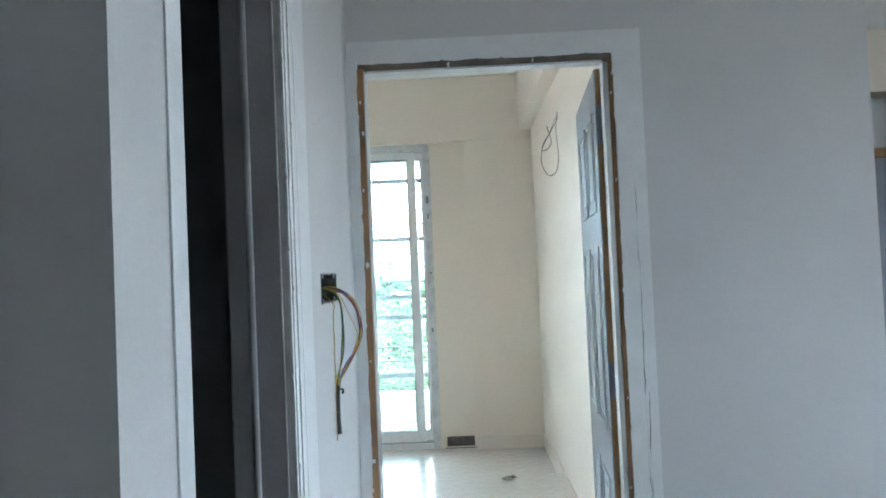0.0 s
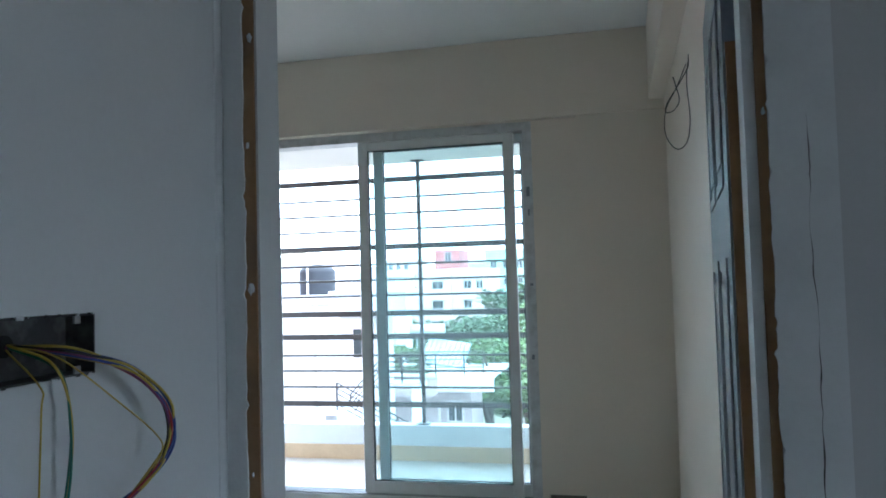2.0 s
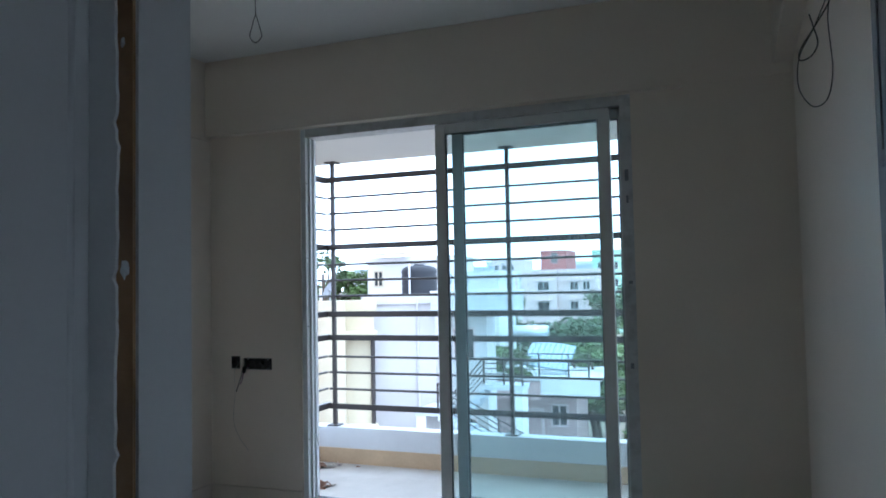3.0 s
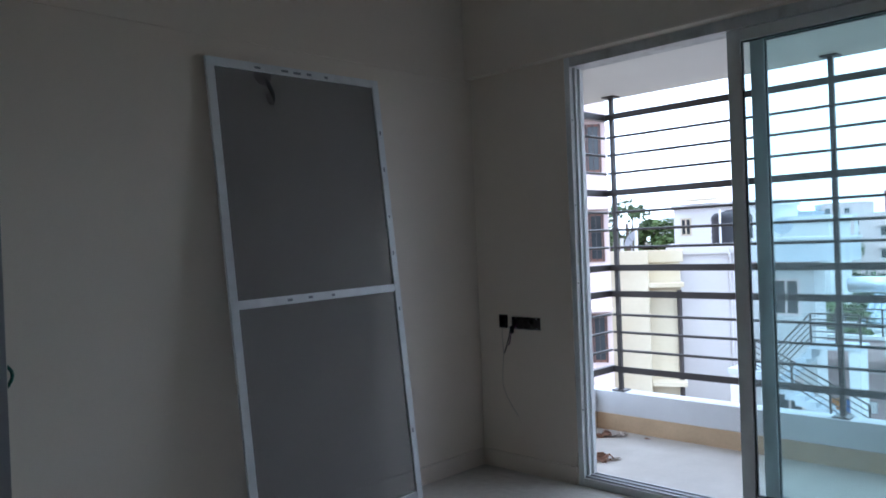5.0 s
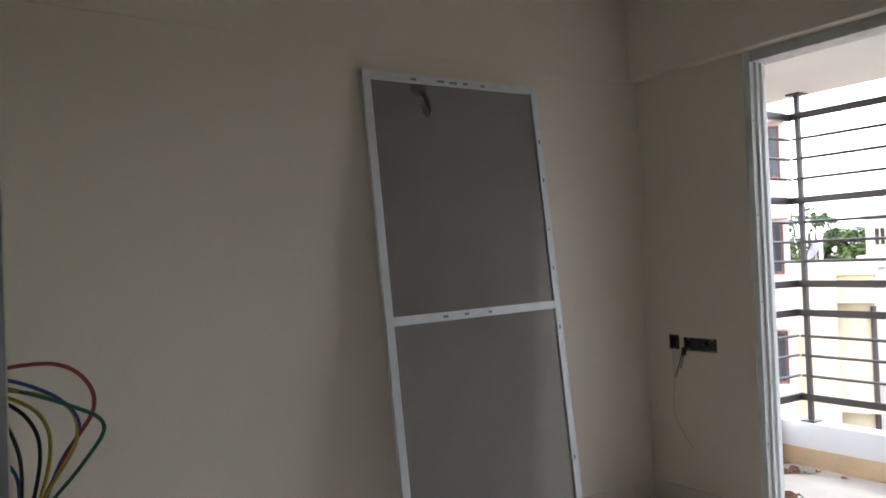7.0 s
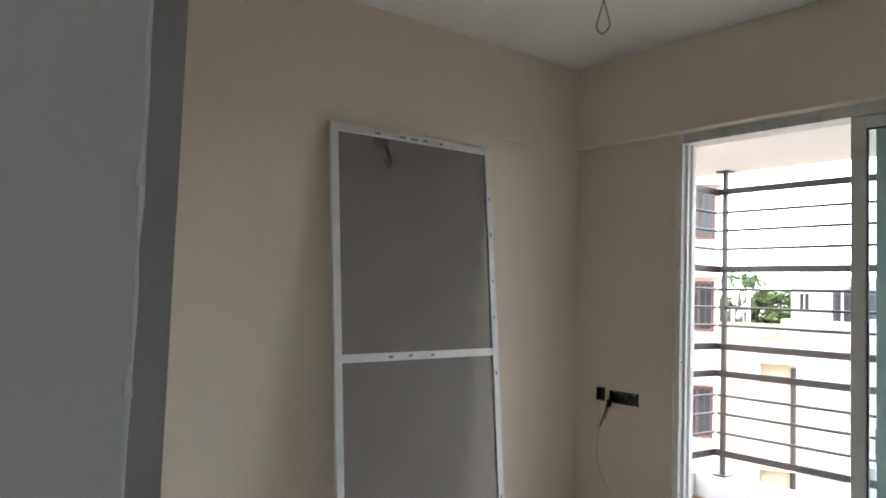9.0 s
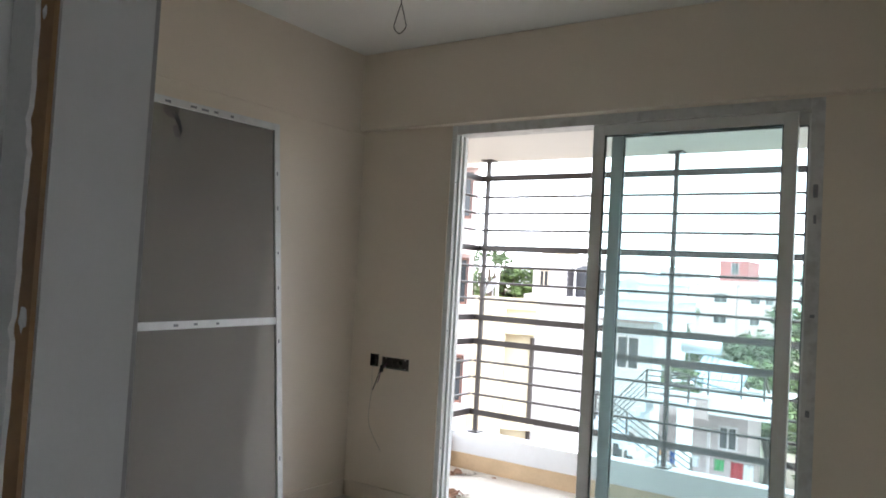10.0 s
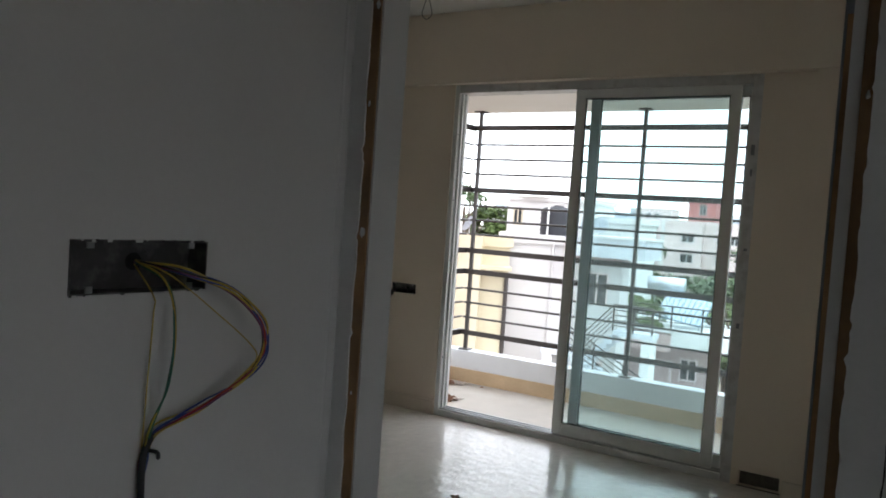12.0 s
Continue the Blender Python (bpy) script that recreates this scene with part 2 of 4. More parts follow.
def smooth_line(points, steps=8):
    """Catmull-Rom through the points."""
    p = [Vector(q) for q in points]
    p = [p[0] * 2 - p[1]] + p + [p[-1] * 2 - p[-2]]
    out = []
    for i in range(1, len(p) - 2):
        for s in range(steps):
            t = s / steps
            a, b, c, d = p[i - 1], p[i], p[i + 1], p[i + 2]
            out.append(0.5 * ((2 * b) + (c - a) * t + (2 * a - 5 * b + 4 * c - d) * t * t + (3 * b - a - 3 * c + d) * t ** 3))
    return out + [p[-2]]


def tube(points, radius, sides=8, radius_end=None, bm=None):
    bm = bm or bmesh.new()
    rings, side = [], None
    for i, p in enumerate(points):
        way = (points[min(i + 1, len(points) - 1)] - points[max(i - 1, 0)]).normalized()
        if side is None:
            side = way.orthogonal().normalized()
        side = (side - way * side.dot(way)).normalized()
        up = way.cross(side)
        r = radius if radius_end is None else radius + (radius_end - radius) * i / (len(points) - 1)
        rings.append([bm.verts.new(p + (side * math.cos(a) + up * math.sin(a)) * r) for a in (2 * math.pi * k / sides for k in range(sides))])
    for a, b in zip(rings, rings[1:]):
        for k in range(sides):
            bm.faces.new((a[k], a[(k + 1) % sides], b[(k + 1) % sides], b[k]))
    bm.faces.new(rings[0][::-1])
    bm.faces.new(rings[-1])
    return bm


def rod(a, b, r, sides=8):
    return tube([Vector(a), Vector(b)], r, sides)


def wall(bm, axis, a0, a1, u0, u1, z0, z1, holes=(), recesses=()):
    """A wall across axis ('x' or 'y') from a0 to a1, along the other from u0 to u1, with through holes (u0, z0, u1, z1)
    and recesses (u0, z0, u1, z1, depth), which are sunk from a0 when depth is above 0, from a1 when below."""
    us = sorted({u0, u1, *(h[i] for h in (*holes, *recesses) for i in (0, 2) if u0 < h[i] < u1)})
    zs = sorted({z0, z1, *(h[i] for h in (*holes, *recesses) for i in (1, 3) if z0 < h[i] < z1)})
    for ua, ub in zip(us, us[1:]):
        for za, zb in zip(zs, zs[1:]):
            um, zm, lo, hi = (ua + ub) / 2, (za + zb) / 2, a0, a1
            if any(h[0] < um < h[2] and h[1] < zm < h[3] for h in holes):
                continue
            for h in recesses:
                if h[0] < um < h[2] and h[1] < zm < h[3]:
                    lo, hi = (a0 + h[4], a1) if h[4] > 0 else (a0, a1 + h[4])
            slab(bm, *((lo, ua, za, hi, ub, zb) if axis == "x" else (ua, lo, za, ub, hi, zb)))
    seen = {}
    for f in bm.faces:
        seen.setdefault(tuple(round(q, 4) for q in f.calc_center_median()), []).append(f)
    bmesh.ops.delete(bm, geom=[f for fs in seen.values() if len(fs) > 1 for f in fs], context="FACES")
    bmesh.ops.remove_doubles(bm, verts=list(bm.verts), dist=0.0001)
    return bm


# ---- the flat: floor, walls, ceiling ----
H = 2.868
W, N, E, D0, D1 = -2.617, 5.855, 0.92, 2.40, 2.531
structure("floor", block(-3.1, -3.6, -0.14, 4.65, 6.0, 0.0), FLOOR, "polished off-white vitrified tile floor, dusty and streaked", "floor")
structure("ceiling", block(-3.1, -3.6, H, 4.65, 6.0, H + 0.14), CEIL, "plain white painted ceiling slab", "ceiling")
structure("wall_north", wall(bmesh.new(), "y", N, 6.0, W - 0.12, 1.66, 0, H, [(-1.925, -0.01, 0.125, 2.365)],
          [(-2.459, 0.848, -2.392, 0.928, 0.05), (-2.362, 0.845, -2.15, 0.918, 0.05), (0.168, 0.004, 0.386, 0.09, 0.05)]), CREAM,
          "cream painted bedroom wall round the balcony door", "wall")
structure("wall_west", wall(bmesh.new(), "x", W - 0.12, W, D0, N, 0, H), CREAM, "cream painted bedroom side wall", "wall")
structure("wall_east", wall(bmesh.new(), "x", E, E + 0.12, D1, N, 0, H), CREAM, "cream painted bedroom wall behind the open door", "wall")
structure("beam_east", block(0.83, D1, 2.426, E, N, H - 0.001, bevel=0.004), CREAM, "cream painted concrete beam along the ceiling", "beam")
structure("lintel_band_north", block(W, N - 0.06, 2.3665, E - 0.001, N + 0.003, H - 0.001, bevel=0.006), CREAM, "cream plaster lintel band above the balcony door", "beam")
structure("lintel_band_west", block(W - 0.01, D1, 2.345, W + 0.006, N - 0.012, H - 0.001, bevel=0.003), CREAM, "cream plaster band high on the side wall", "beam")
structure("wall_north_pier", block(0.402, N - 0.0595, 0, E, N + 0.005, 2.366), CREAM, "cream painted wall pier beside the balcony door", "wall")
# the wall with the bedroom door: grey primer towards the hall, cream towards the bedroom
structure("wall_door", wall(bmesh.new(), "y", D0, 2.455, W, 1.66, 0, H, [(0.035, -0.01, 0.853, 2.032)]), PUTTY,
          "grey primed hall wall with an unfinished door opening", "wall")
structure("wall_door_reveal", wall(bmesh.new(), "y", 2.455, D1 - 0.003, W, E, 0, H, [(-0.047, -0.01, 0.875, 2.045)]), PUTTY,
          "grey primed reveal behind the door frame", "wall")
structure("wall_door_inner", wall(bmesh.new(), "y", D1 - 0.003, D1, W, E, 0, H, [(-0.047, -0.01, 0.875, 2.045)]), CREAM,
          "cream painted bedroom face of the door wall", "wall")
structure("wall_hall_west", wall(bmesh.new(), "x", -0.12, 0.0, 0.74, D0, 0, H, [(0.935, -0.01, 1.49, 2.03)],
          [(1.828, 1.284, 2.051, 1.359, -0.045)]), PUTTY, "grey-white primed hall wall beside the doors", "wall")
structure("wall_bath_south", wall(bmesh.new(), "y", 0.74, 0.86, -3.1, -0.12, 0, H), PUTTY, "grey primed wall of the dark side room", "wall")
# Both dark grey pieces carry painted shade; the second is a thin sheet.
structure("wall_bath_west", wall(bmesh.new(), "x", -1.92, -1.8, 0.86, D0, 0, H), SHADEGREY, "side room wall with shade put into its dark grey", "wall")
structure("wall_bath_north", block(-1.8, D0 - 0.006, 0, -0.121, D0 - 0.0005, H), SHADEGREY, "dark grey sheet painting shade on the side room's back wall", "wall")
structure("wall_hall_south", wall(bmesh.new(), "y", -3.72, -3.6, -3.1, 4.65, 0, H), PUTTY, "plain primed hall wall", "wall")
# Out of view; its opening is placed and sized to light the hall.
structure("wall_hall_east", wall(bmesh.new(), "x", 4.65, 4.77, -3.6, 6.0, 0, H, [(0.85, 0.9, 2.05, 2.08)]), PUTTY, "unseen primed hall wall, window opening sized to light the hall", "wall")
structure("wall_hall_far_west", wall(bmesh.new(), "x", -3.22, -3.1, -3.6, 0.81, 0, H), PUTTY, "primed hall wall", "wall")
structure("wall_passage_west", wall(bmesh.new(), "x", 1.54, 1.66, D1, N, 0, H), PUTTY, "primed passage wall", "wall")
structure("wall_passage_north", wall(bmesh.new(), "y", 5.6, 5.72, 1.66, 4.65, 0, H), PUTTY, "primed wall at the end of the passage", "wall")
structure("beam_passage", block(1.66, 5.1, 2.44, 4.65, 5.3, H - 0.001), CREAM, "tan concrete beam across the passage", "beam")


def skirting(name, *c):
    return structure(name, block(*c, bevel=0.002), SKIRT, "cream tile skirting along the bedroom wall", "skirting")


skirting("baseboard", W, N - 0.012, 0.0, -1.93, N, 0.10)
skirting("baseboard", 0.404, N - 0.071, 0.0, E - 0.0125, N - 0.06, 0.10)
skirting("baseboard", W, D1, 0.0, W + 0.012, N - 0.013, 0.10)
skirting("baseboard", E - 0.012, D1, 0.0, E, N - 0.072, 0.10)


# ---- door openings ----
def ragged_strip(x0, x1, z0, z1, y, amount, side, step=0.009, thick=0.004):
    """A plastered strip on a wall that faces -y, whose edge on the given side is broken: 'l', 'r' or 'b'."""
    bm = bmesh.new()
    upright = side in "lr"
    a, b = (z0, z1) if upright else (x0, x1)
    n = max(2, int((b - a) / step))
    rows, drift = [], 0.0
    for i in range(n + 1):
        t = a + (b - a) * i / n
        drift = drift * 0.85 + random.uniform(-1, 1) * amount * 0.25
        j = drift + (random.uniform(0.5, 1.3) * amount * random.choice((-1, 1)) if random.random() < 0.06 else 0)
        p, q = ((x0 + (j if side == "l" else 0), t), (x1 + (j if side == "r" else 0), t)) if upright else ((t, z0 + j), (t, z1))
        rows.append([bm.verts.new((p[0], y, p[1])), bm.verts.new((q[0], y, q[1])), bm.verts.new((q[0], y + thick, q[1])), bm.verts.new((p[0], y + thick, p[1]))])
    for r, s in zip(rows, rows[1:]):
        for k in range(4):
            bm.faces.new((r[k], r[(k + 1) % 4], s[(k + 1) % 4], s[k]))
    bm.faces.new(rows[0])
    bm.faces.new(rows[-1][::-1])
    return bm


frame_1 = thing("door_1", "raw brown timber door frame set in the plastered bedroom opening", "door frame", kind="structure")
part("jamb", block(0.035, D0 - 0.030, 0, 0.057, 2.453, 2.008), WOOD, frame_1)
part("jamb", block(0.8385, D0 + 0.001, 0, 0.853, 2.453, 2.008), WOOD, frame_1)
part("header", block(0.035, D0 + 0.001, 2.0082, 0.853, 2.453, 2.032), GREYWOOD, frame_1)
part("lining", block(0.0572, D0 - 0.026, 0, 0.061, 2.454, 2.001), PUTTY, frame_1, "grey-white primed lining")
part("lining", block(0.822, D0 + 0.004, 0, 0.838, 2.453, 2.001), FILLER, frame_1, "white primed lining")
part("lining", block(0.0622, D0 + 0.004, 2.001, 0.8218, 2.453, 2.008), FILLER, frame_1, "white primed lining")

bands = thing("door_surround", "fresh white filler band with a broken edge round the door frame", "plaster band", kind="structure")
part("band", ragged_strip(0.852, 0.943, 0, 2.034, D0 - 0.004, 0.005, "l"), FILLER, bands)
part("band", ragged_strip(0.002, 0.943, 2.029, 2.102, D0 - 0.0045, 0.006, "b"), FILLER, bands)
part("band", ragged_strip(0.002, 0.037, 0, 2.033, D0 - 0.034, 0.0045, "r", thick=0.0335), FILLER, bands)


def crack(x, z0, z1, width, y):
    bm, rows, d = bmesh.new(), [], 0.0
    n = int((z1 - z0) / 0.012)
    for i in range(n + 1):
        d = d * 0.92 + random.uniform(-0.0016, 0.0016)
        thick_part = max(0.0, noise.noise(Vector((x * 40, 0, z0 + i * 0.11))) + 0.15)
        w = width * (0.08 + 2.2 * thick_part * random.uniform(0.5, 1.2)) * math.sin(math.pi * i / n) ** 0.4
        z = z0 + (z1 - z0) * i / n
        rows.append([bm.verts.new((x + d - w / 2, y, z)), bm.verts.new((x + d + w / 2, y, z))])
    for r, s in zip(rows, rows[1:]):
        bm.faces.new((r[0], r[1], s[1], s[0]))
    return bm


cracks = thing("plaster_crack", "thin dark crack running down the filler beside the door", "crack", kind="structure")
part("crack_line", crack(0.905, 0.55, 1.62, 0.0028, D0 - 0.0055), HOLE, cracks)
part("crack_line", crack(0.915, 0.30, 0.95, 0.0034, D0 - 0.0055), HOLE, cracks)

def splash(x, y, z, r):
    """A dab of white filler left on the timber, facing the hall."""
    bm = bmesh.new()
    ring = [bm.verts.new((x + r * random.uniform(0.5, 1.0) * math.cos(a), y, z + 1.7 * r * random.uniform(0.6, 1.1) * math.sin(a))) for a in (2 * math.pi * k / 11 for k in range(11))]
    mid = bm.verts.new((x, y - 0.002, z))
    for k in range(11):
        bm.faces.new((ring[k], ring[(k + 1) % 11], mid))
    return bm


dabs = thing("filler_dabs", "dabs of white filler smeared on the raw frame timber", "filler dabs", kind="structure")
part("dab", splash(0.047, D0 - 0.0305, 1.383, 0.007), FILLER, dabs)
for z, r0 in ((0.42, 0.004), (0.77, 0.005), (1.08, 0.003), (1.62, 0.004), (1.80, 0.006), (1.90, 0.004)):
    part("dab", splash(0.045 + random.uniform(-0.004, 0.006), D0 - 0.0305, z, r0), FILLER, dabs)
for z, r0 in ((0.65, 0.004), (0.93, 0.003), (1.62, 0.004), (1.90, 0.004)):
    part("dab", splash(0.845 + random.uniform(-0.003, 0.003), D0 + 0.0004, z, r0), FILLER, dabs)
for x in (0.33, 0.60):
    part("dab", splash(x, D0 + 0.0004, 2.017, random.uniform(0.004, 0.008)), FILLER, dabs)

frame_2 = thing("door_2", "grey primed side room door frame, darkened for weak light", "door frame", kind="structure")
part("jamb", block(-0.118, 1.474, 0, -0.070, 1.4895, 2.03, bevel=0.004), SHADEPRIMER, frame_2)
part("jamb", block(-0.069, 1.482, 0, -0.012, 1.4895, 2.03, bevel=0.003), SHADEPRIMER, frame_2)
part("jamb", block(-0.118, 0.9352, 0, -0.012, 0.941, 2.03, bevel=0.003), SHADEPRIMER, frame_2)
part("stop_moulding", tube([Vector((-0.071, 1.475, 0.0)), Vector((-0.071, 1.475, 1.988))], 0.007, 10), SHADEPRIMER, frame_2, "", True)
part("header", block(-0.118, 0.942, 1.99, -0.012, 1.473, 2.0295), SHADEPRIMER, frame_2)


def edge_band(y0, y1, z0, z1, amount):
    """White filler on the hall's west wall, with a broken edge towards the opening."""
    bm = ragged_strip(y0, y1, z0, z1, 0, amount, "l")
    for v in bm.verts:
        v.co = Vector((0.004 - v.co.y, v.co.x, v.co.z))
    return bm


edge = thing("side_door_surround", "chipped white filler edge beside the side room door", "plaster band", kind="structure")
part("band", edge_band(1.585, 1.70, 0, 2.15, 0.004), FILLER, edge)
part("band", edge_band(1.546, 1.5835, 0, 2.12, 0.005), FILLER, edge)
part("band", edge_band(1.511, 1.535, 0, 2.12, 0.005), FILLER, edge)
# Thin dark strip laid in the gap between two filler bands.
part("dark_gap_strip", block(0.0003, 1.5355, 0, 0.0015, 1.5445, 2.1), GREYWOOD, edge, "dark grey-brown strip in the gap between the filler strips")
part("chipped_edge", edge_band(1.487, 1.499, 0, 2.1, 0.004), FILLER, edge)
for z in (0.35, 0.62, 0.98, 1.21, 1.47, 1.66, 1.88):
    part("chip", block(0.0042, 1.4985 + random.uniform(0, 0.004), z, 0.0056, 1.507 + random.uniform(0, 0.004), z + random.uniform(0.02, 0.09), bevel=0.0005), FILLER, edge)
part("exposed_timber", block(-0.01, 1.491, 0, 0.001, 1.5035, 2.06), WOOD, edge, "thin line of exposed timber")
bead = thing("corner_bead", "smooth plaster ridge beside the bedroom door frame", "plaster ridge", kind="structure")
part("ridge", tube([Vector((-0.0062, 2.345, 0.0)), Vector((-0.0062, 2.345, 2.2))], 0.008, 12), PUTTY, bead, "", True)
ridge = thing("reveal_ridge", "lumpy filler ridge down the reveal behind the door frame", "plaster ridge", kind="structure")
run = [Vector((-0.047 + random.uniform(-0.0005, 0.0008), 2.503 + random.uniform(-0.0008, 0.0008), 0.9 + 0.04 * i)) for i in range(28)]
part("ridge", tube(run, 0.0024, 7), FILLER, ridge, "", True)
for z in (1.36, 1.52, 1.84):
    part("lump", tube([Vector((-0.047, 2.502, z - 0.013)), Vector((-0.0462, 2.5015, z)), Vector((-0.047, 2.503, z + 0.012))], 0.0042, 8, 0.002), FILLER, ridge, "", True)
# Thin strip whose dull grey stands for the cream edge in shade.
part("edge_strip", block(-0.0469, 2.5035, 0.0, -0.045, D1 - 0.001, 2.04), SHADEPRIMER, ridge, "reveal edge with its shade put into dull grey")
pillar = thing("pillar_surround", "pale filler strip on the hall pillar's corner", "plaster band", kind="structure")
part("band", block(0.0005, 0.885, 0, 0.004, 0.934, 2.2, bevel=0.001), FILLER, pillar)


def door_leaf():
    """The bedroom door: a moulded six-panel leaf on a timber core, open against the wall."""
    leaf = thing("bedroom_door", "open six-panel door with slate-blue moulded face and raw timber edge", "door")
    w, h, t = 0.745, 1.985, 0.034
    part("core", block(-t, 0.0, 0, 0, w, h, bevel=0.0015), DOORWOOD, leaf, "raw brown timber edge")
    face = bmesh.new()
    slab(face, -t - 0.004, 0.002, 0.002, -t - 0.0003, w - 0.002, h - 0.002)
    part("skin", face, SLAB, leaf)
    for y0, y1 in ((0.10, 0.345), (0.40, 0.645)):
        for z0, z1 in ((0.13, 0.62), (0.78, 1.40), (1.52, 1.86)):
            bm = bmesh.new()
            for a, b, c, d in ((y0, z0, y1, z0 + 0.022), (y0, z1 - 0.022, y1, z1), (y0, z0 + 0.022, y0 + 0.022, z1 - 0.022), (y1 - 0.022, z0 + 0.022, y1, z1 - 0.022)):
                slab(bm, -t - 0.0068, a, b, -t - 0.004, c, d)
            bmesh.ops.bevel(bm, geom=list(bm.edges), offset=0.003, segments=2, affect="EDGES")
            part("panel_moulding", bm, SLAB, leaf)
            part("panel_field", block(-t - 0.0062, y0 + 0.045, z0 + 0.045, -t - 0.0035, y1 - 0.045, z1 - 0.045, bevel=0.003), SLAB, leaf)
    for z in (0.25, 1.0, 1.75):
        part("hinge", rod((0.004, -0.004, z), (0.004, -0.004, z + 0.1), 0.006), TRACK, leaf)
    for z0, z1 in ((1.735, 1.86), (0.905, 1.02)):
        part("rail_end", block(-t - 0.001, -0.001, z0, -0.0005, 0.002, z1), SLAB, leaf, "grey painted end of a cross rail")
    part("knot", rod((-0.012, 0.001, 1.27), (-0.012, -0.0012, 1.27), 0.005, 10), HOLE, leaf)
    leaf.matrix_world = pose(0.843, 2.468, 0.012, 0, 0, -4.2)
    return leaf


door_leaf()

# a dark frame stands at the end of the passage
pass_frame = thing("passage_door_frame", "dark brown timber door frame at the passage end", "door frame")
part("jamb", block(3.26, 5.50, 0, 3.36, 5.598, 2.05, bevel=0.004), WOOD, pass_frame)
part("jamb", block(4.16, 5.50, 0, 4.26, 5.598, 2.05, bevel=0.004), WOOD, pass_frame)
part("header", block(3.26, 5.50, 2.051, 4.26, 5.598, 2.12, bevel=0.004), WOOD, pass_frame)
part("leaf", block(3.361, 5.54, 0, 4.159, 5.58, 2.049, bevel=0.003), SLAB, pass_frame)


# ---- balcony door ----
def sliding_sash(x0, x1, y, z0, z1, name_label):
    sash = thing("sliding_sash", name_label, "sliding door", "sashes of the balcony door")
    s, d = 0.064, 0.018
    part("stile", block(x0, y - d, z0, x0 + s, y + d, z1, bevel=0.003), UPVC, sash)
    part("stile", block(x1 - s, y - d, z0, x1, y + d, z1, bevel=0.003), UPVC, sash)
    part("rail", block(x0 + s, y - d, z0, x1 - s, y + d, z0 + 0.075, bevel=0.003), UPVC, sash)
    part("rail", block(x0 + s, y - d, z1 - 0.055, x1 - s, y + d, z1, bevel=0.003), UPVC, sash)
    a, b, c, e = x0 + s, x1 - s, z0 + 0.075, z1 - 0.055
    for k in ((a, c, a + 0.006, e), (b - 0.006, c, b, e), (a + 0.006, c, b - 0.006, c + 0.006), (a + 0.006, e - 0.006, b - 0.006, e)):
        part("gasket", block(k[0], y - 0.008, k[1], k[2], y + 0.008, k[3]), BEAD, sash)
    part("pane", block(a + 0.005, y - 0.0025, c + 0.005, b - 0.005, y + 0.0025, e - 0.005), GLASS, sash, "clear bluish glass pane")
    return sash


win = thing("window_1", "white uPVC frame of the three-track sliding balcony door", "sliding door frame", kind="structure")
part("window_frame", block(-1.925, N + 0.004, 0.0, -1.89, 5.99, 2.365, bevel=0.003), UPVC, win)
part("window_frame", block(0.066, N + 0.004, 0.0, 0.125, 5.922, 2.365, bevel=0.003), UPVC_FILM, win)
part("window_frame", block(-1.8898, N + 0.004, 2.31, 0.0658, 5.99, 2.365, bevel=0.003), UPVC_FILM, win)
part("window_frame", block(-1.8898, N + 0.004, 0.0, 0.0658, 5.99, 0.042, bevel=0.003), UPVC, win)
for y in (5.878, 5.921, 5.964):
    part("track", block(-1.8895, y - 0.004, 0.0422, 0.0655, y + 0.004, 0.052), TRACK, win)
for y in (5.895, 5.94):
    part("stile_groove", block(-1.8895, y - 0.006, 0.0525, -1.874, y + 0.006, 2.3095), UPVC, win)
for z in (0.42, 1.12, 1.55, 2.02):
    part("screw", rod((-1.886, 5.868, z), (-1.8885, 5.868, z), 0.006, 8), TRACK, win)
sliding_sash(-1.015, 0.008, 5.899, 0.0525, 2.309, "white uPVC sliding sash pushed to one end, dusty stiles")
sliding_sash(-0.925, 0.112, 5.943, 0.0525, 2.309, "second white uPVC sliding sash behind the first")
for x, z, w, h in ((0.085, 1.9, 0.02, 0.06), (0.09, 1.78, 0.012, 0.04), (0.086, 0.9, 0.018, 0.03), (0.09, 1.35, 0.02, 0.015)):
    part("tape_scrap", block(x, N + 0.002, z, x + w, N + 0.0038, z + h), MARK, win)

# ---- balcony ----
structure("balcony_floor", block(-2.80, 6.0, -0.30, 1.4, 7.36, -0.06), BALC, "dusty pale balcony floor tiles", "balcony floor")
structure("balcony_ceiling", block(-2.85, 6.0, 2.412, 1.4, 7.40, 2.60), CEIL, "white balcony slab overhead", "balcony ceiling")
structure("balcony_wall_east", block(1.15, 6.0, -0.06, 1.3, 7.36, 2.41), PARAPET, "white end wall of the balcony", "wall")
structure("balcony_parapet_north", block(-2.80, 7.22, -0.06, 1.15, 7.36, 0.225, bevel=0.006), PARAPET, "low white painted balcony kerb", "parapet")
structure("balcony_parapet_west", block(-2.80, 6.001, -0.06, -2.69, 7.219, 0.225, bevel=0.006), PARAPET, "low white painted balcony kerb return", "parapet")
structure("balcony_skirting", block(-2.689, 7.208, -0.06, 1.149, 7.219, 0.062, bevel=0.002), TAN, "tan stone skirting along the balcony kerb", "skirting")
structure("balcony_skirting_west", block(-2.689, 6.002, -0.06, -2.678, 7.207, 0.062, bevel=0.002), TAN, "tan stone skirting along the kerb return", "skirting")

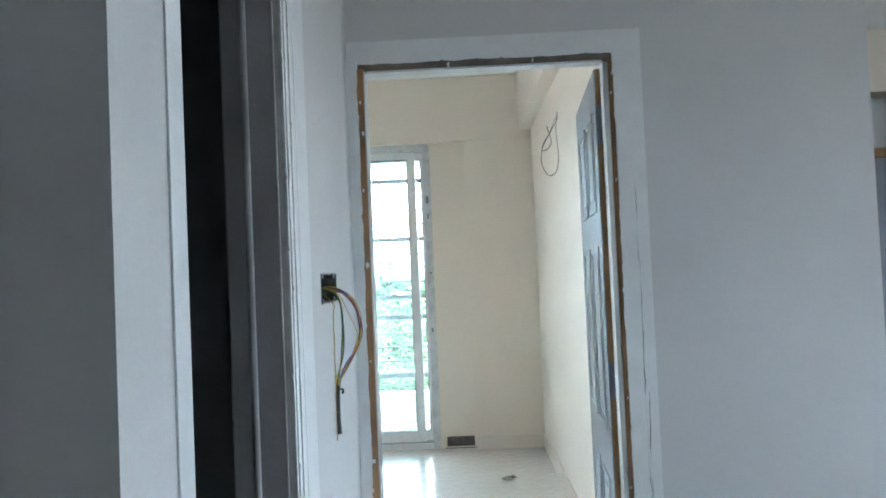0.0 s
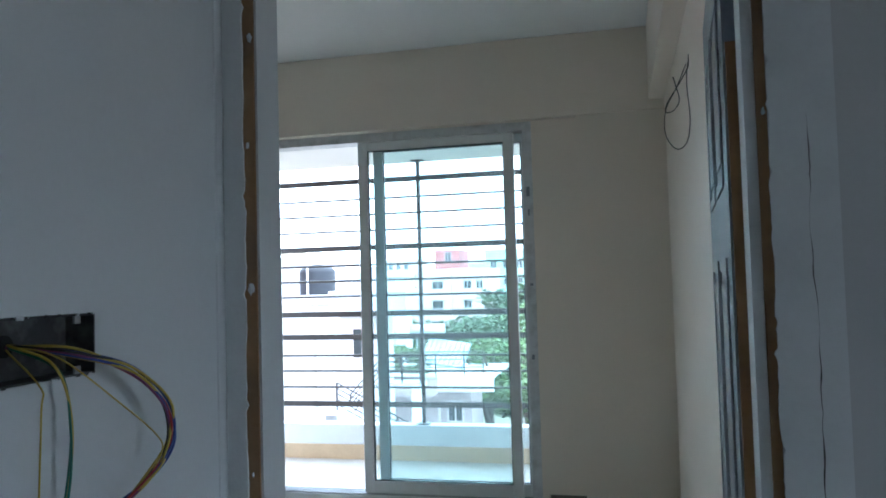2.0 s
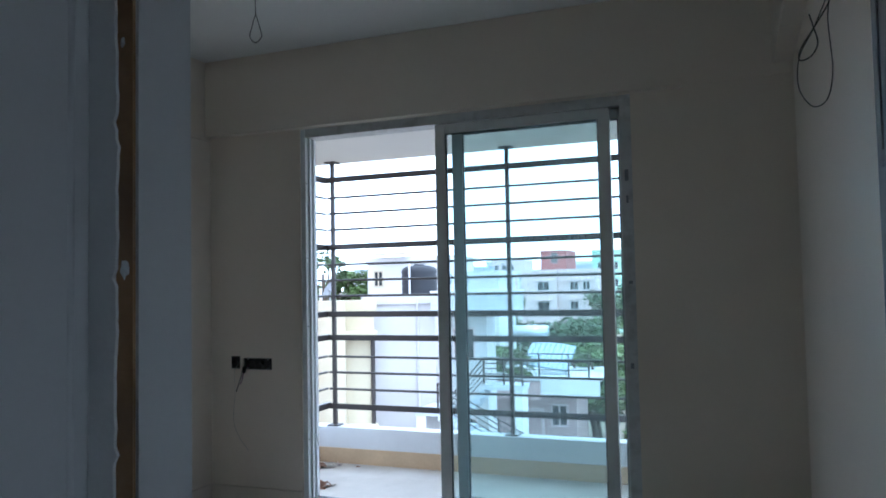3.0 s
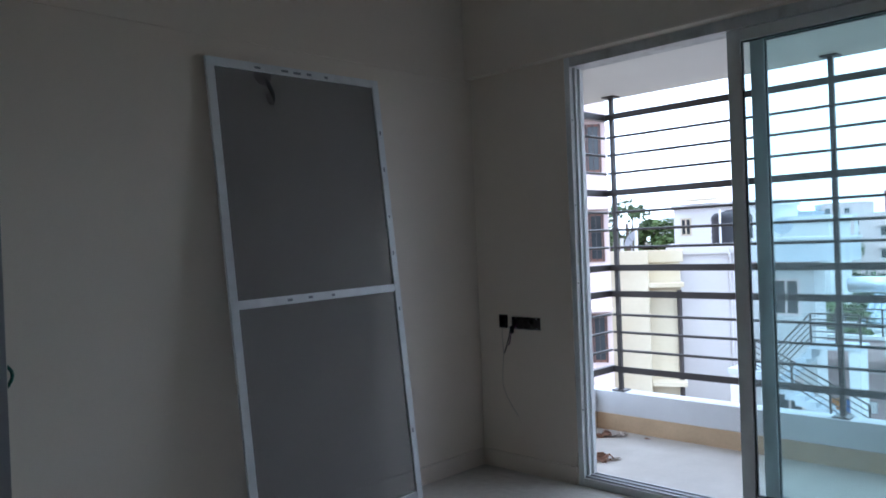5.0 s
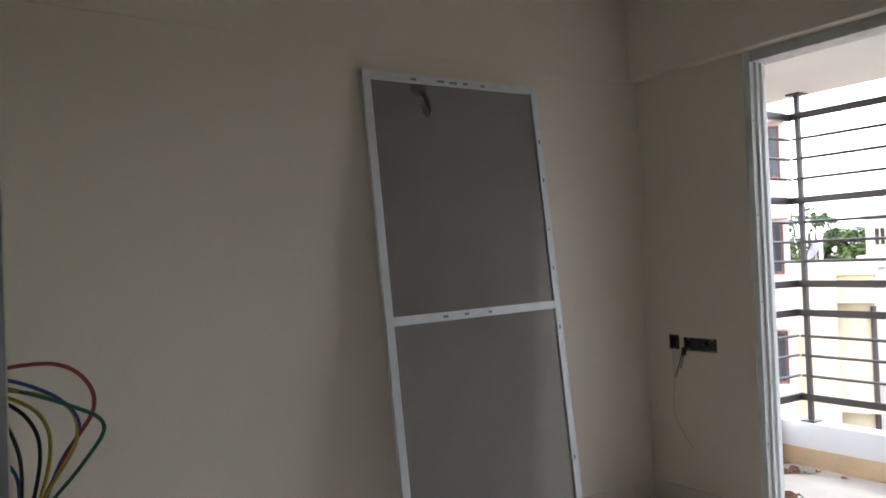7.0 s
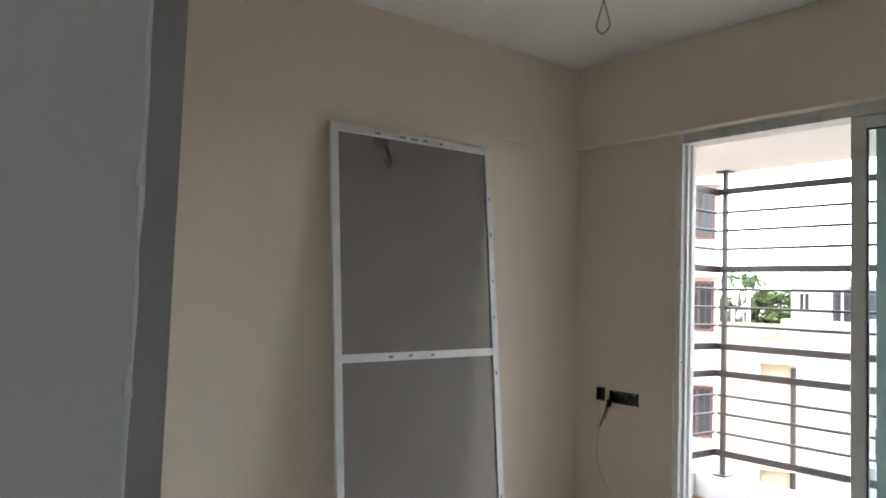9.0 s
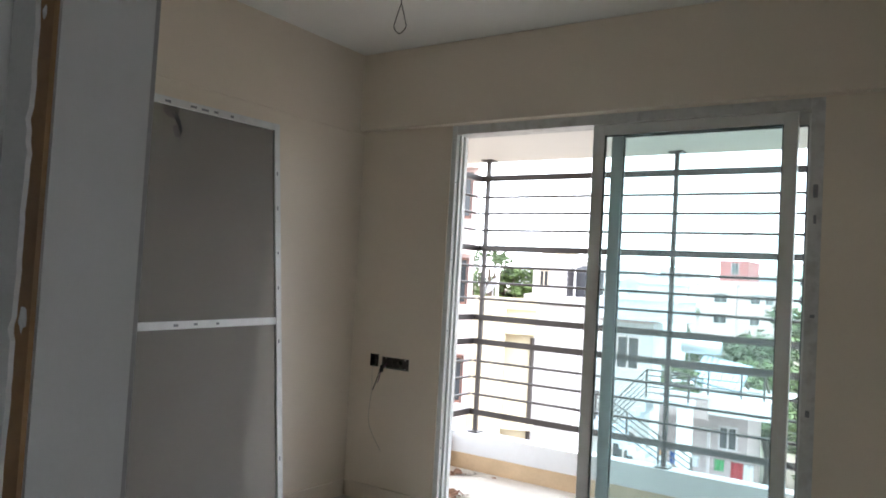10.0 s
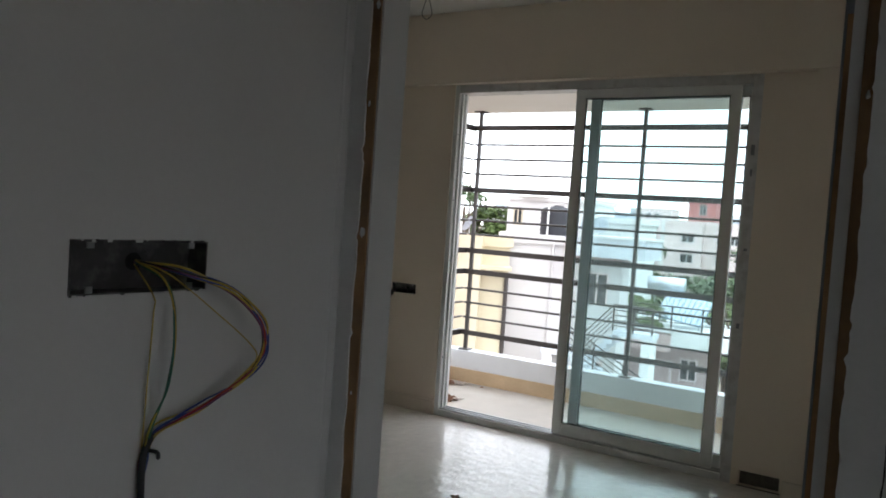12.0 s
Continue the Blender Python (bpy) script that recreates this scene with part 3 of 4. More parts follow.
rail = thing("balcony_railing", "dark brown painted steel grille railing from kerb to slab", "railing")
RY = 7.292
for x in (-2.513, -0.99, 0.533):
    post = part("post", block(x - 0.015, RY - 0.015, 0.226, x + 0.015, RY + 0.015, 2.411, bevel=0.002), RAIL, rail)
    part("base_plate", block(x - 0.05, RY - 0.05, 0.2255, x + 0.05, RY + 0.05, 0.236, bevel=0.002), RAIL, post)
    part("top_plate", block(x - 0.05, RY - 0.05, 2.400, x + 0.05, RY + 0.05, 2.4115, bevel=0.002), RAIL, post)
THICK, THIN = (2.26, 1.696, 1.14, 0.947, 0.385), (2.11, 1.977, 1.842, 1.551, 1.42, 1.29, 0.79, 0.66, 0.524)
for z in THICK:
    part("flat_bar", block(-2.56, RY - 0.02, z - 0.023, 1.15, RY - 0.0155, z + 0.023), RAIL, rail)
for z in THIN:
    part("round_bar", rod((-2.56, RY, z), (1.15, RY, z), 0.0098), RAIL, rail)
side_rail = thing("balcony_railing", "dark brown steel grille closing the balcony's open end", "railing")
for z in THICK:
    part("flat_bar", block(-2.60, 6.002, z - 0.023, -2.562, RY + 0.02, z + 0.023), RAIL, side_rail)
for z in THIN:
    part("round_bar", rod((-2.58, 6.002, z), (-2.58, RY, z), 0.0098), RAIL, side_rail)


# ---- loose things in the bedroom ----
def screen_panel():
    """The spare insect screen of the balcony door, leaning on the wall."""
    w, h, s, t = 1.025, 2.25, 0.040, 0.018
    ob = thing("insect_screen", "white framed grey insect screen leaning against the cream wall", "insect screen")
    part("stile", block(0, 0, 0, s, t, h, bevel=0.002), MESHBAR, ob)
    part("stile", block(w - s, 0, 0, w, t, h, bevel=0.002), MESHBAR, ob)
    for z in (0.0, 1.105, h - s):
        part("rail", block(s, 0.0005, z, w - s, t - 0.0005, z + s, bevel=0.002), MESHBAR, ob)
    for z0, z1 in ((s, 1.105), (1.105 + s, h - s)):
        part("net", block(s - 0.004, 0.010, z0 - 0.004, w - s + 0.004, 0.0112, z1 + 0.004), NET, ob, "fine grey mesh")
    for x, z in ((0.30, 1.118), (0.42, 1.12), (0.56, 1.118), (0.25, h - 0.03), (0.40, h - 0.028), (0.47, h - 0.03), (0.55, h - 0.028), (0.66, h - 0.03)):
        part("print_mark", block(x, -0.0008, z, x + random.uniform(0.02, 0.05), -0.0002, z + 0.012), MARK, ob)
    for z in (0.35, 1.0, 1.3, 1.5, 1.75, 1.95):
        part("print_mark", block(w - 0.028, -0.0008, z, w - 0.018, -0.0002, z + random.uniform(0.012, 0.035)), MARK, ob)
    return ob


SCREEN = screen_panel()
o, ex = Vector((-2.397, 4.107, 0.004)), Vector((-0.0205, 1.0249, 0.018)).normalized()
ez = (Vector((-2.587, 4.063, 2.245)) - o).normalized()
ex = (ex - ez * ex.dot(ez)).normalized()
SCREEN.matrix_world = Matrix.Translation(o) @ Matrix((ex, ez.cross(ex), ez)).transposed().to_4x4()


def back_box(u0, z0, u1, z1, where, label):
    """A sunk steel box for switches: a back, four lips and corner lugs. where maps (u, depth, z) to the room."""
    ob = thing("switch_box", label, "switch box")

    def b(u_0, d0, z_0, u_1, d1, z_1):
        return block(*where(u_0, d0, z_0), *where(u_1, d1, z_1))
    part("back_plate", b(u0 + 0.002, 0.040, z0 + 0.002, u1 - 0.002, 0.044, z1 - 0.002), STEELBOX, ob)
    for k in ((u0 + 0.001, z0 + 0.001, u0 + 0.003, z1 - 0.001), (u1 - 0.003, z0 + 0.001, u1 - 0.001, z1 - 0.001),
              (u0 + 0.0032, z0 + 0.001, u1 - 0.0032, z0 + 0.003), (u0 + 0.0032, z1 - 0.003, u1 - 0.0032, z1 - 0.001)):
        part("lip", b(k[0], -0.001, k[1], k[2], 0.0398, k[3]), STEELBOX, ob)
    if u1 - u0 > 0.1:
        for u in (u0 + 0.03, u1 - 0.03):
            for z, s in ((z0 + 0.003, 1), (z1 - 0.003, -1)):
                part("lug", b(u - 0.005, 0.0, z, u + 0.005, 0.003, z + s * 0.009), TRACK, ob)
    um, zm = u0 + (u1 - u0) * 0.55, (z0 + z1) / 2 + 0.004
    # Black disc on the back plate paints the conduit hole's shade.
    part("conduit_hole", rod(where(um, 0.0385, zm), where(um, 0.0399, zm), 0.013, 14), HOLE, ob)
    return ob


def hanging_wires(name_label, runs):
    ob = thing("loose_wires", name_label, "electric wires")
    for colour, r, pts in runs:
        part("wire", tube(smooth_line(pts), r, 7), WIRES[colour], ob, colour + " wire", True)
    return ob


def on_hall(u, d, z):
    return (-d, u, z)


def on_north(u, d, z):
    return (u, N + d, z)


back_box(1.828, 1.284, 2.051, 1.359, on_hall, "sunk steel switch box without a plate in the hall wall")
back_box(-2.459, 0.848, -2.392, 0.928, on_north, "small sunk steel socket box in the cream wall")
back_box(-2.362, 0.845, -2.15, 0.918, on_north, "long sunk steel socket box in the cream wall")


chips = thing("switch_box_surround", "broken plaster edge round the hall switch box", "plaster edge", kind="structure")
for k in range(34):
    u = 1.828 + 0.223 * random.random()
    top = k % 2
    zc = 1.359 if top else 1.284
    s = random.uniform(0.0015, 0.0042)
    part("chip", block(0.0002, u, zc - (s * 0.9 if top else s * 0.2), random.uniform(0.0012, 0.003), u + s * random.uniform(0.8, 2.2), zc + (s * 0.2 if top else s * 0.5), bevel=0.0006), PUTTY if k % 3 else STEELBOX, chips)


def bundle(colours, pts, spread, r=0.0013):
    out = []
    for c in colours:
        run = []
        for i, p in enumerate(pts):
            k = spread * (0.35 if i in (0, len(pts) - 1) else 1.0)
            run.append([q + random.uniform(-k, k) for q in p])
        out.append((c, r, run))
    return out


hanging_wires("coloured wires looping from the hall switch box, tied below",
    bundle(("blue", "yellow", "red", "blue", "yellow", "purple", "yellow", "black"), [(-0.036, 1.952, 1.326), (0.014, 1.995, 1.314), (0.038, 2.066, 1.286), (0.05, 2.122, 1.238),
           (0.05, 2.135, 1.193), (0.042, 2.112, 1.152), (0.026, 2.042, 1.112), (0.012, 1.966, 1.085), (0.010, 1.948, 1.045), (0.01, 1.944, 1.0)], 0.0058, 0.0017)
    + bundle(("yellow", "green", "green"), [(-0.036, 1.952, 1.326), (0.016, 1.966, 1.30), (0.026, 1.978, 1.235), (0.022, 1.974, 1.15), (0.012, 1.954, 1.085), (0.01, 1.944, 1.0)], 0.004, 0.0016)
    + bundle(("yellow",), [(-0.036, 1.952, 1.326), (0.014, 1.975, 1.31), (0.03, 2.06, 1.245), (0.042, 2.112, 1.20), (0.043, 2.122, 1.175), (0.038, 2.105, 1.145)], 0.002, 0.001)
    + bundle(("yellow",), [(-0.036, 1.950, 1.322), (0.006, 1.954, 1.28), (0.006, 1.955, 1.25), (0.006, 1.95, 1.12), (0.006, 1.944, 0.93)], 0.001, 0.0011)
    + [("black", 0.0055, [(0.013, 1.960, 1.082), (0.012, 1.950, 1.062), (0.011, 1.946, 1.035), (0.011, 1.947, 0.985), (0.012, 1.951, 0.945)]),
       ("black", 0.003, [(0.012, 1.952, 1.06), (0.022, 1.962, 1.056), (0.02, 1.966, 1.046)])])

# the box on the bedroom face of the door wall, its wires standing out into the doorway's sight
tagged(part("switch_box", block(-0.68, D1 + 0.0004, 1.225, -0.455, D1 + 0.003, 1.30), STEELBOX), "steel switch box in the bedroom wall beside the door", "switch box")
hanging_wires("stiff coloured wires fanning from a wall box into a black conduit",
    [("red", 0.0019, [(-0.480, 2.533, 1.274), (-0.410, 2.541, 1.296), (-0.382, 2.583, 1.301), (-0.368, 2.607, 1.287), (-0.368, 2.614, 1.260), (-0.396, 2.595, 1.218), (-0.424, 2.569, 1.155), (-0.431, 2.557, 1.120)]),
     ("blue", 0.0018, [(-0.480, 2.533, 1.270), (-0.410, 2.548, 1.288), (-0.382, 2.588, 1.270), (-0.382, 2.604, 1.242), (-0.403, 2.588, 1.204), (-0.427, 2.560, 1.120)]),
     ("green", 0.0018, [(-0.480, 2.533, 1.267), (-0.410, 2.546, 1.281), (-0.368, 2.597, 1.264), (-0.361, 2.621, 1.245), (-0.382, 2.607, 1.211), (-0.417, 2.576, 1.162), (-0.429, 2.558, 1.120)]),
     ("yellow", 0.0018, [(-0.480, 2.533, 1.264), (-0.410, 2.541, 1.280), (-0.382, 2.590, 1.267), (-0.385, 2.602, 1.232), (-0.410, 2.576, 1.176), (-0.429, 2.557, 1.120)]),
     ("black", 0.0018, [(-0.480, 2.533, 1.261), (-0.410, 2.534, 1.277), (-0.396, 2.565, 1.253), (-0.403, 2.574, 1.211), (-0.429, 2.557, 1.120)]),
     ("black", 0.0018, [(-0.480, 2.533, 1.261), (-0.410, 2.533, 1.274), (-0.402, 2.553, 1.239), (-0.410, 2.560, 1.197), (-0.429, 2.555, 1.120)]),
     ("yellow", 0.0018, [(-0.480, 2.533, 1.263), (-0.410, 2.537, 1.278), (-0.394, 2.574, 1.256), (-0.399, 2.581, 1.211), (-0.427, 2.558, 1.120)]),
     ("black", 0.0019, [(-0.480, 2.533, 1.253), (-0.424, 2.533, 1.239), (-0.430, 2.534, 1.197), (-0.433, 2.550, 1.120)]),
     ("blue", 0.0018, [(-0.480, 2.533, 1.232), (-0.424, 2.534, 1.225), (-0.417, 2.557, 1.197), (-0.430, 2.557, 1.120)]),
     ("black", 0.0068, [(-0.430, 2.557, 1.124), (-0.433, 2.553, 1.085), (-0.438, 2.541, 1.001), (-0.452, 2.533, 0.889), (-0.459, 2.533, 0.749)])])

sock_wires = thing("loose_wires", "short dark wires and a pale string hanging from the socket boxes", "electric wires")
for c, pts in (("black", [(-2.35, N + 0.03, 0.87), (-2.355, N - 0.02, 0.85), (-2.37, N - 0.02, 0.80), (-2.40, N - 0.012, 0.74), (-2.42, N - 0.006, 0.70)]),
               ("purple", [(-2.345, N + 0.03, 0.87), (-2.345, N - 0.02, 0.84), (-2.36, N - 0.02, 0.79), (-2.38, N - 0.012, 0.75)])):
    part("wire", tube(smooth_line(pts), 0.003), WIRES[c], sock_wires, "", True)
part("knot", tube(smooth_line([(-2.355, N - 0.012, 0.86), (-2.348, N - 0.018, 0.845), (-2.352, N - 0.016, 0.825)]), 0.012), WIRES["black"], sock_wires, "", True)
part("string", tube(smooth_line([(-2.43, N + 0.03, 0.87), (-2.43, N - 0.01, 0.83), (-2.425, N - 0.01, 0.70), (-2.44, N - 0.008, 0.52), (-2.40, N - 0.008, 0.42), (-2.33, N - 0.006, 0.33)]), 0.0013), STRING, sock_wires)

vent = thing("floor_box", "open grey cement-lined box at the foot of the wall", "floor box")
part("lining", block(0.170, N + 0.040, 0.006, 0.384, N + 0.048, 0.088), CEMENT, vent)
part("rim", block(0.160, N - 0.004, 0.0, 0.394, N - 0.0003, 0.006), CEMENT, vent)

fan_hole = thing("conduit_opening", "round conduit hole painted as black disc, short wire, high on wall", "conduit")
# Flat disc: the depth of the hole is only its black colour.
part("hole", rod((W + 0.0035, 4.371, 2.20), (W + 0.0005, 4.371, 2.20), 0.046, 18), HOLE, fan_hole)
part("wire", tube(smooth_line([(W + 0.004, 4.375, 2.19), (W + 0.02, 4.395, 2.15), (W + 0.018, 4.415, 2.10), (W + 0.015, 4.405, 2.07), (W + 0.012, 4.385, 2.12)]), 0.012), WIRES["black"], fan_hole, "", True)
part("wire", tube(smooth_line([(W + 0.012, 4.405, 2.10), (W + 0.008, 4.425, 2.04), (W + 0.006, 4.465, 1.98), (W + 0.006, 4.43, 2.02)]), 0.003), STRING, fan_hole, "", True)

hanging_wires("thin black wire loops hanging from the bedroom wall",
    [("black", 0.0022, [(E + 0.0, 4.246, 2.235), (E - 0.005, 4.25, 2.185), (E - 0.04, 4.25, 2.124), (E - 0.085, 4.26, 2.055), (E - 0.09, 4.27, 2.021), (E - 0.06, 4.27, 2.028), (E - 0.04, 4.26, 2.063), (E - 0.05, 4.26, 2.116), (E - 0.06, 4.26, 2.155)]),
     ("black", 0.0018, [(E + 0.0, 4.25, 2.227), (E - 0.01, 4.26, 2.132), (E - 0.004, 4.25, 1.978), (E - 0.02, 4.27, 1.894), (E - 0.06, 4.28, 1.879), (E - 0.095, 4.28, 1.940), (E - 0.09, 4.28, 2.032), (E - 0.05, 4.26, 2.109), (E - 0.01, 4.25, 2.201)])])
hanging_wires("short looped wire hanging from the ceiling for a lamp",
    [("black", 0.0018, [(-1.238, 4.42, H), (-1.24, 4.42, 2.62), (-1.238, 4.42, 2.52)]),
     ("black", 0.0018, [(-1.238, 4.42, 2.53), (-1.255, 4.415, 2.47), (-1.262, 4.412, 2.43), (-1.24, 4.42, 2.405), (-1.215, 4.428, 2.43), (-1.222, 4.425, 2.47), (-1.238, 4.42, 2.53)])])


def scrap(x, y, z, size, mat, label):
    """A crumpled torn scrap: a bent ragged sheet."""
    bm = bmesh.new()
    n = 6
    grid = [[bm.verts.new((size * (i / n - 0.5 + random.uniform(-0.06, 0.06)), size * 0.7 * (j / n - 0.5 + random.uniform(-0.06, 0.06)),
                           0.003 + size * 0.35 * abs(noise.noise(Vector((i * 0.6 + x * 9, j * 0.6, y * 7)))))) for j in range(n + 1)] for i in range(n + 1)]
    for i in range(n):
        for j in range(n):
            if (i in (0, n - 1) or j in (0, n - 1)) and random.random() < 0.35:
                continue
            bm.faces.new((grid[i][j], grid[i + 1][j], grid[i + 1][j + 1], grid[i][j + 1]))
    bmesh.ops.solidify(bm, geom=list(bm.faces), thickness=0.0025)
    for v in [v for v in bm.verts if not v.link_faces]:
        bm.verts.remove(v)
    ob = tagged(part("paper_scrap", bm, mat), label, "litter", "scattered building litter")
    ob.matrix_world = pose(x, y, z, 0, 0, random.uniform(0, 180))
    return ob


for x, y, s, mat in ((-2.25, 6.42, 0.10, PAPER), (-2.20, 6.50, 0.16, PAPER), (-2.14, 6.56, 0.09, PALEPAPER), (-2.50, 7.02, 0.14, PAPER), (-2.42, 7.08, 0.12, PALEPAPER), (-2.22, 7.12, 0.05, PAPER), (-0.8, 6.9, 0.03, PAPER)):
    scrap(x, y, -0.06, s, mat, "crumpled torn scrap on the dusty balcony floor")
for x, y, s, mat in ((0.577, 4.93, 0.09, PALEPAPER), (0.62, 4.95, 0.05, PAPER), (0.465, 4.55, 0.04, PALEPAPER), (-0.95, 4.55, 0.06, PAPER), (-0.35, 4.9, 0.03, PAPER), (-0.2, 5.2, 0.02, PAPER)):
    scrap(x, y, 0.0, s, mat, "small torn scrap lying on the tile floor")


dark_hole = thing("conduit_opening", "pipe hole painted as black disc, thin wire loop, side room", "conduit")
# Disc laid on the wall, its black standing for the pipe hole's shade.
part("hole", rod((-0.60, D0 - 0.0062, 1.845), (-0.60, D0 - 0.010, 1.845), 0.034, 16), HOLE, dark_hole)
part("wire", tube(smooth_line([(-0.60, D0 - 0.011, 1.84), (-0.64, D0 - 0.03, 1.87), (-0.70, D0 - 0.02, 1.82), (-0.73, D0 - 0.014, 1.70), (-0.68, D0 - 0.014, 1.60), (-0.60, D0 - 0.02, 1.62), (-0.57, D0 - 0.02, 1.74), (-0.60, D0 - 0.012, 1.83)]), 0.004), WIRES["black"], dark_hole, "", True)

# ---- outside ----
GROUND = -8.5
structure("ground", block(-900, -900, GROUND - 1, 900, 1800, GROUND), EARTH, "dry earth with scrubby green below the balcony", "ground")
tagged(part("own_building", wall(bmesh.new(), "y", 6.0, 6.12, -2.85, 5.0, GROUND, -0.31), PARAPET), "white lower wall of the flat's own building", "building", kind="structure")


def house(label, x0, y0, x1, y1, z1, mat, wins=(), side_wins=(), parapet=0.5, trim_mat=BROWNW, z0=GROUND, hood=True, turn=0):
    """A block with parapet and framed windows: wins on the face towards the flat (x, z, w, h), side_wins on the +x face (y, z, w, h)."""
    ob = thing("apartment_building", label, "building", "town beyond the balcony")
    part("wall", block(x0, y0, z0, x1, y1, z1), mat, ob)
    ob.matrix_world = pose(x1, y0, 0, 0, 0, turn) @ pose(-x1, -y0, 0)
    if parapet:
        bm = bmesh.new()
        for c in ((x0 - 0.1, y0 - 0.1, x1 + 0.1, y0 + 0.1), (x0 - 0.1, y1 - 0.1, x1 + 0.1, y1 + 0.1), (x0 - 0.1, y0 + 0.1, x0 + 0.1, y1 - 0.1), (x1 - 0.1, y0 + 0.1, x1 + 0.1, y1 - 0.1)):
            slab(bm, c[0], c[1], z1 + 0.001, c[2], c[3], z1 + parapet)
        part("parapet", bm, mat, ob)
    for face, group in ((0, wins), (1, side_wins)):
        for u, z, w, h in group:
            def b(ua, za, ub, zb, out):
                return block(ua, y0 - out, za, ub, y0 - 0.002, zb) if face == 0 else block(x1 + 0.002, ua, za, x1 + out, ub, zb)
            f = part("window", b(u, z, u + w, z + h, 0.03), trim_mat, ob)
            half = (w - 0.24) / 2
            for k in (u + 0.08, u + 0.16 + half):
                part("pane", b(k, z + 0.08, k + half, z + h - 0.08, 0.045), DARKPANE, f)
            if hood:
                part("sunshade", b(u - 0.15, z + h + 0.1, u + w + 0.15, z + h + 0.2, 0.45), mat, f)
    return ob


def grille_house():
    ob = house("pale pink apartment house with brown grilled windows", -22, 22, -11.75, 34, 7.5, PINKL,
               [(-12.75, z, 0.85, 1.45) for z in (-5.3, -2.35, 0.68, 3.35)], turn=35)
    for z in (-5.3, -2.35, 0.68, 3.35):
        for i in range(5):
            part("grille_bar", block(-12.72 + i * 0.19, 21.90, z, -12.69 + i * 0.19, 21.93, z + 1.45), RAIL, ob)
    return ob


grille_house()
yel = house("cream-yellow house with plain walls and thin sunshades", -13.7, 24.6, -10.85, 26.6, 0.55, YELLOW, parapet=0.35, turn=27)
part("wing", block(-13.6, 23.9, GROUND, -11.80, 24.599, 0.92), YELLOW, yel)
# Dark rod put in for the shaded slit beside the next house.
part("pipe_and_slit_rod", rod((-10.90, 24.53, GROUND), (-10.90, 24.53, -0.35), 0.075), RAIL, yel)
for z in (-0.22, -3.3, -6.4):
    part("sunshade", block(-11.79, 23.95, z, -10.75, 24.59, z + 0.12), YELLOW, yel)
lil = house("pale lilac-white house with stained plain wall", -12.4, 27.5, -9.82, 31, 0.71, LILAC, parapet=0.35, turn=23)
part("pipe_and_slit_rod", rod((-10.45, 27.43, GROUND), (-10.45, 27.43, 0.9), 0.05), LILAC, lil)
annex = house("white house wing with paired windows under a grey slab", -9.6, 27.6, -7.85, 28.6, 0.3, LILAC, [(-9.15, -1.36, 0.87, 1.2), (-9.15, -4.6, 0.87, 1.2)], parapet=0, hood=False, trim_mat=PINKL)
part("roof_slab", block(-9.6, 26.6, 0.42, -6.75, 28.6, 1.1), GREYB, annex)
part("roof_edge", block(-9.6, 26.55, 1.101, -6.7, 28.6, 1.18), WHITEB, annex)
part("lintel", block(-9.6, 27.0, 0.301, -7.95, 28.6, 0.419), ROSE, annex)
roof_room = house("white roof room with a small framed window", -17.0, 36.2, -12.6, 40, 2.6, WHITEB, [(-16.65, 1.34, 0.55, 0.85)], parapet=0.25, trim_mat=YELLOW, hood=False)
part("canopy", block(-16.3, 35.6, 2.95, -14.6, 36.19, 3.05), YELLOW, roof_room)
house("white house behind with flat roof", -15.5, 38, -10.6, 41, 1.75, WHITEB, parapet=0.3)


def water_tank(x, y, z, r, h):
    ob = thing("water_tank", "black ribbed plastic water tank on a roof", "water tank", "roof tanks")
    bm = bmesh.new()
    prof = [(r * 0.98, 0)] + [(r * (1.0 if i % 2 else 0.965), h * 0.86 * i / 12) for i in range(1, 13)] + [(r * 0.8, h * 0.93), (r * 0.3, h * 0.97), (r * 0.28, h)]
    rings = [[bm.verts.new((x + a * math.cos(t), y + a * math.sin(t), z + b)) for t in (2 * math.pi * k / 24 for k in range(24))] for a, b in prof]
    for a, b in zip(rings, rings[1:]):
        for k in range(24):
            bm.faces.new((a[k], a[(k + 1) % 24], b[(k + 1) % 24], b[k]))
    bm.faces.new(rings[-1])
    bm.faces.new(rings[0][::-1])
    part("tank_body", bm, TANK, ob, "", True)
    part("pipe", rod((x - 0.1, y - r - 0.03, z), (x - 0.1, y - r - 0.03, z + h), 0.04), WHITEB, ob)
    return ob


water_tank(-10.87, 28.6, 0.712, 0.70, 1.50)


def dish(x, y, z, r, turn):
    ob = thing("satellite_dish", "pale grey satellite dish on a roof edge", "satellite dish", "roof dishes")
    bm = bmesh.new()
    rings = [[bm.verts.new((r * f * math.cos(t), r * f * math.sin(t), r * 0.25 * f * f)) for t in (2 * math.pi * k / 20 for k in range(20))] for f in (0.05, 0.4, 0.7, 1.0)]
    for a, b in zip(rings, rings[1:]):
        for k in range(20):
            bm.faces.new((a[k], a[(k + 1) % 20], b[(k + 1) % 20], b[k]))
    bmesh.ops.solidify(bm, geom=list(bm.faces), thickness=0.02)
    bowl = part("bowl", bm, GREYB, ob, "", True)
    bowl.matrix_basis = pose(0, 0, 0.34, 62, 0, turn)
    part("stand", rod((0, 0, 0), (0, 0, 0.34), 0.025), TRACK, ob)
    part("arm", rod((0, -0.04, 0.34), (0.06, -0.34, 0.50), 0.012), TRACK, ob)
    ob.matrix_world = pose(x, y, z)
    return ob


dish(-8.55, 27.0, 1.18, 0.30, 25)
dish(-9.2, 27.4, 1.18, 0.26, -20)
dish(-12.3, 24.2, 0.92, 0.30, -35)
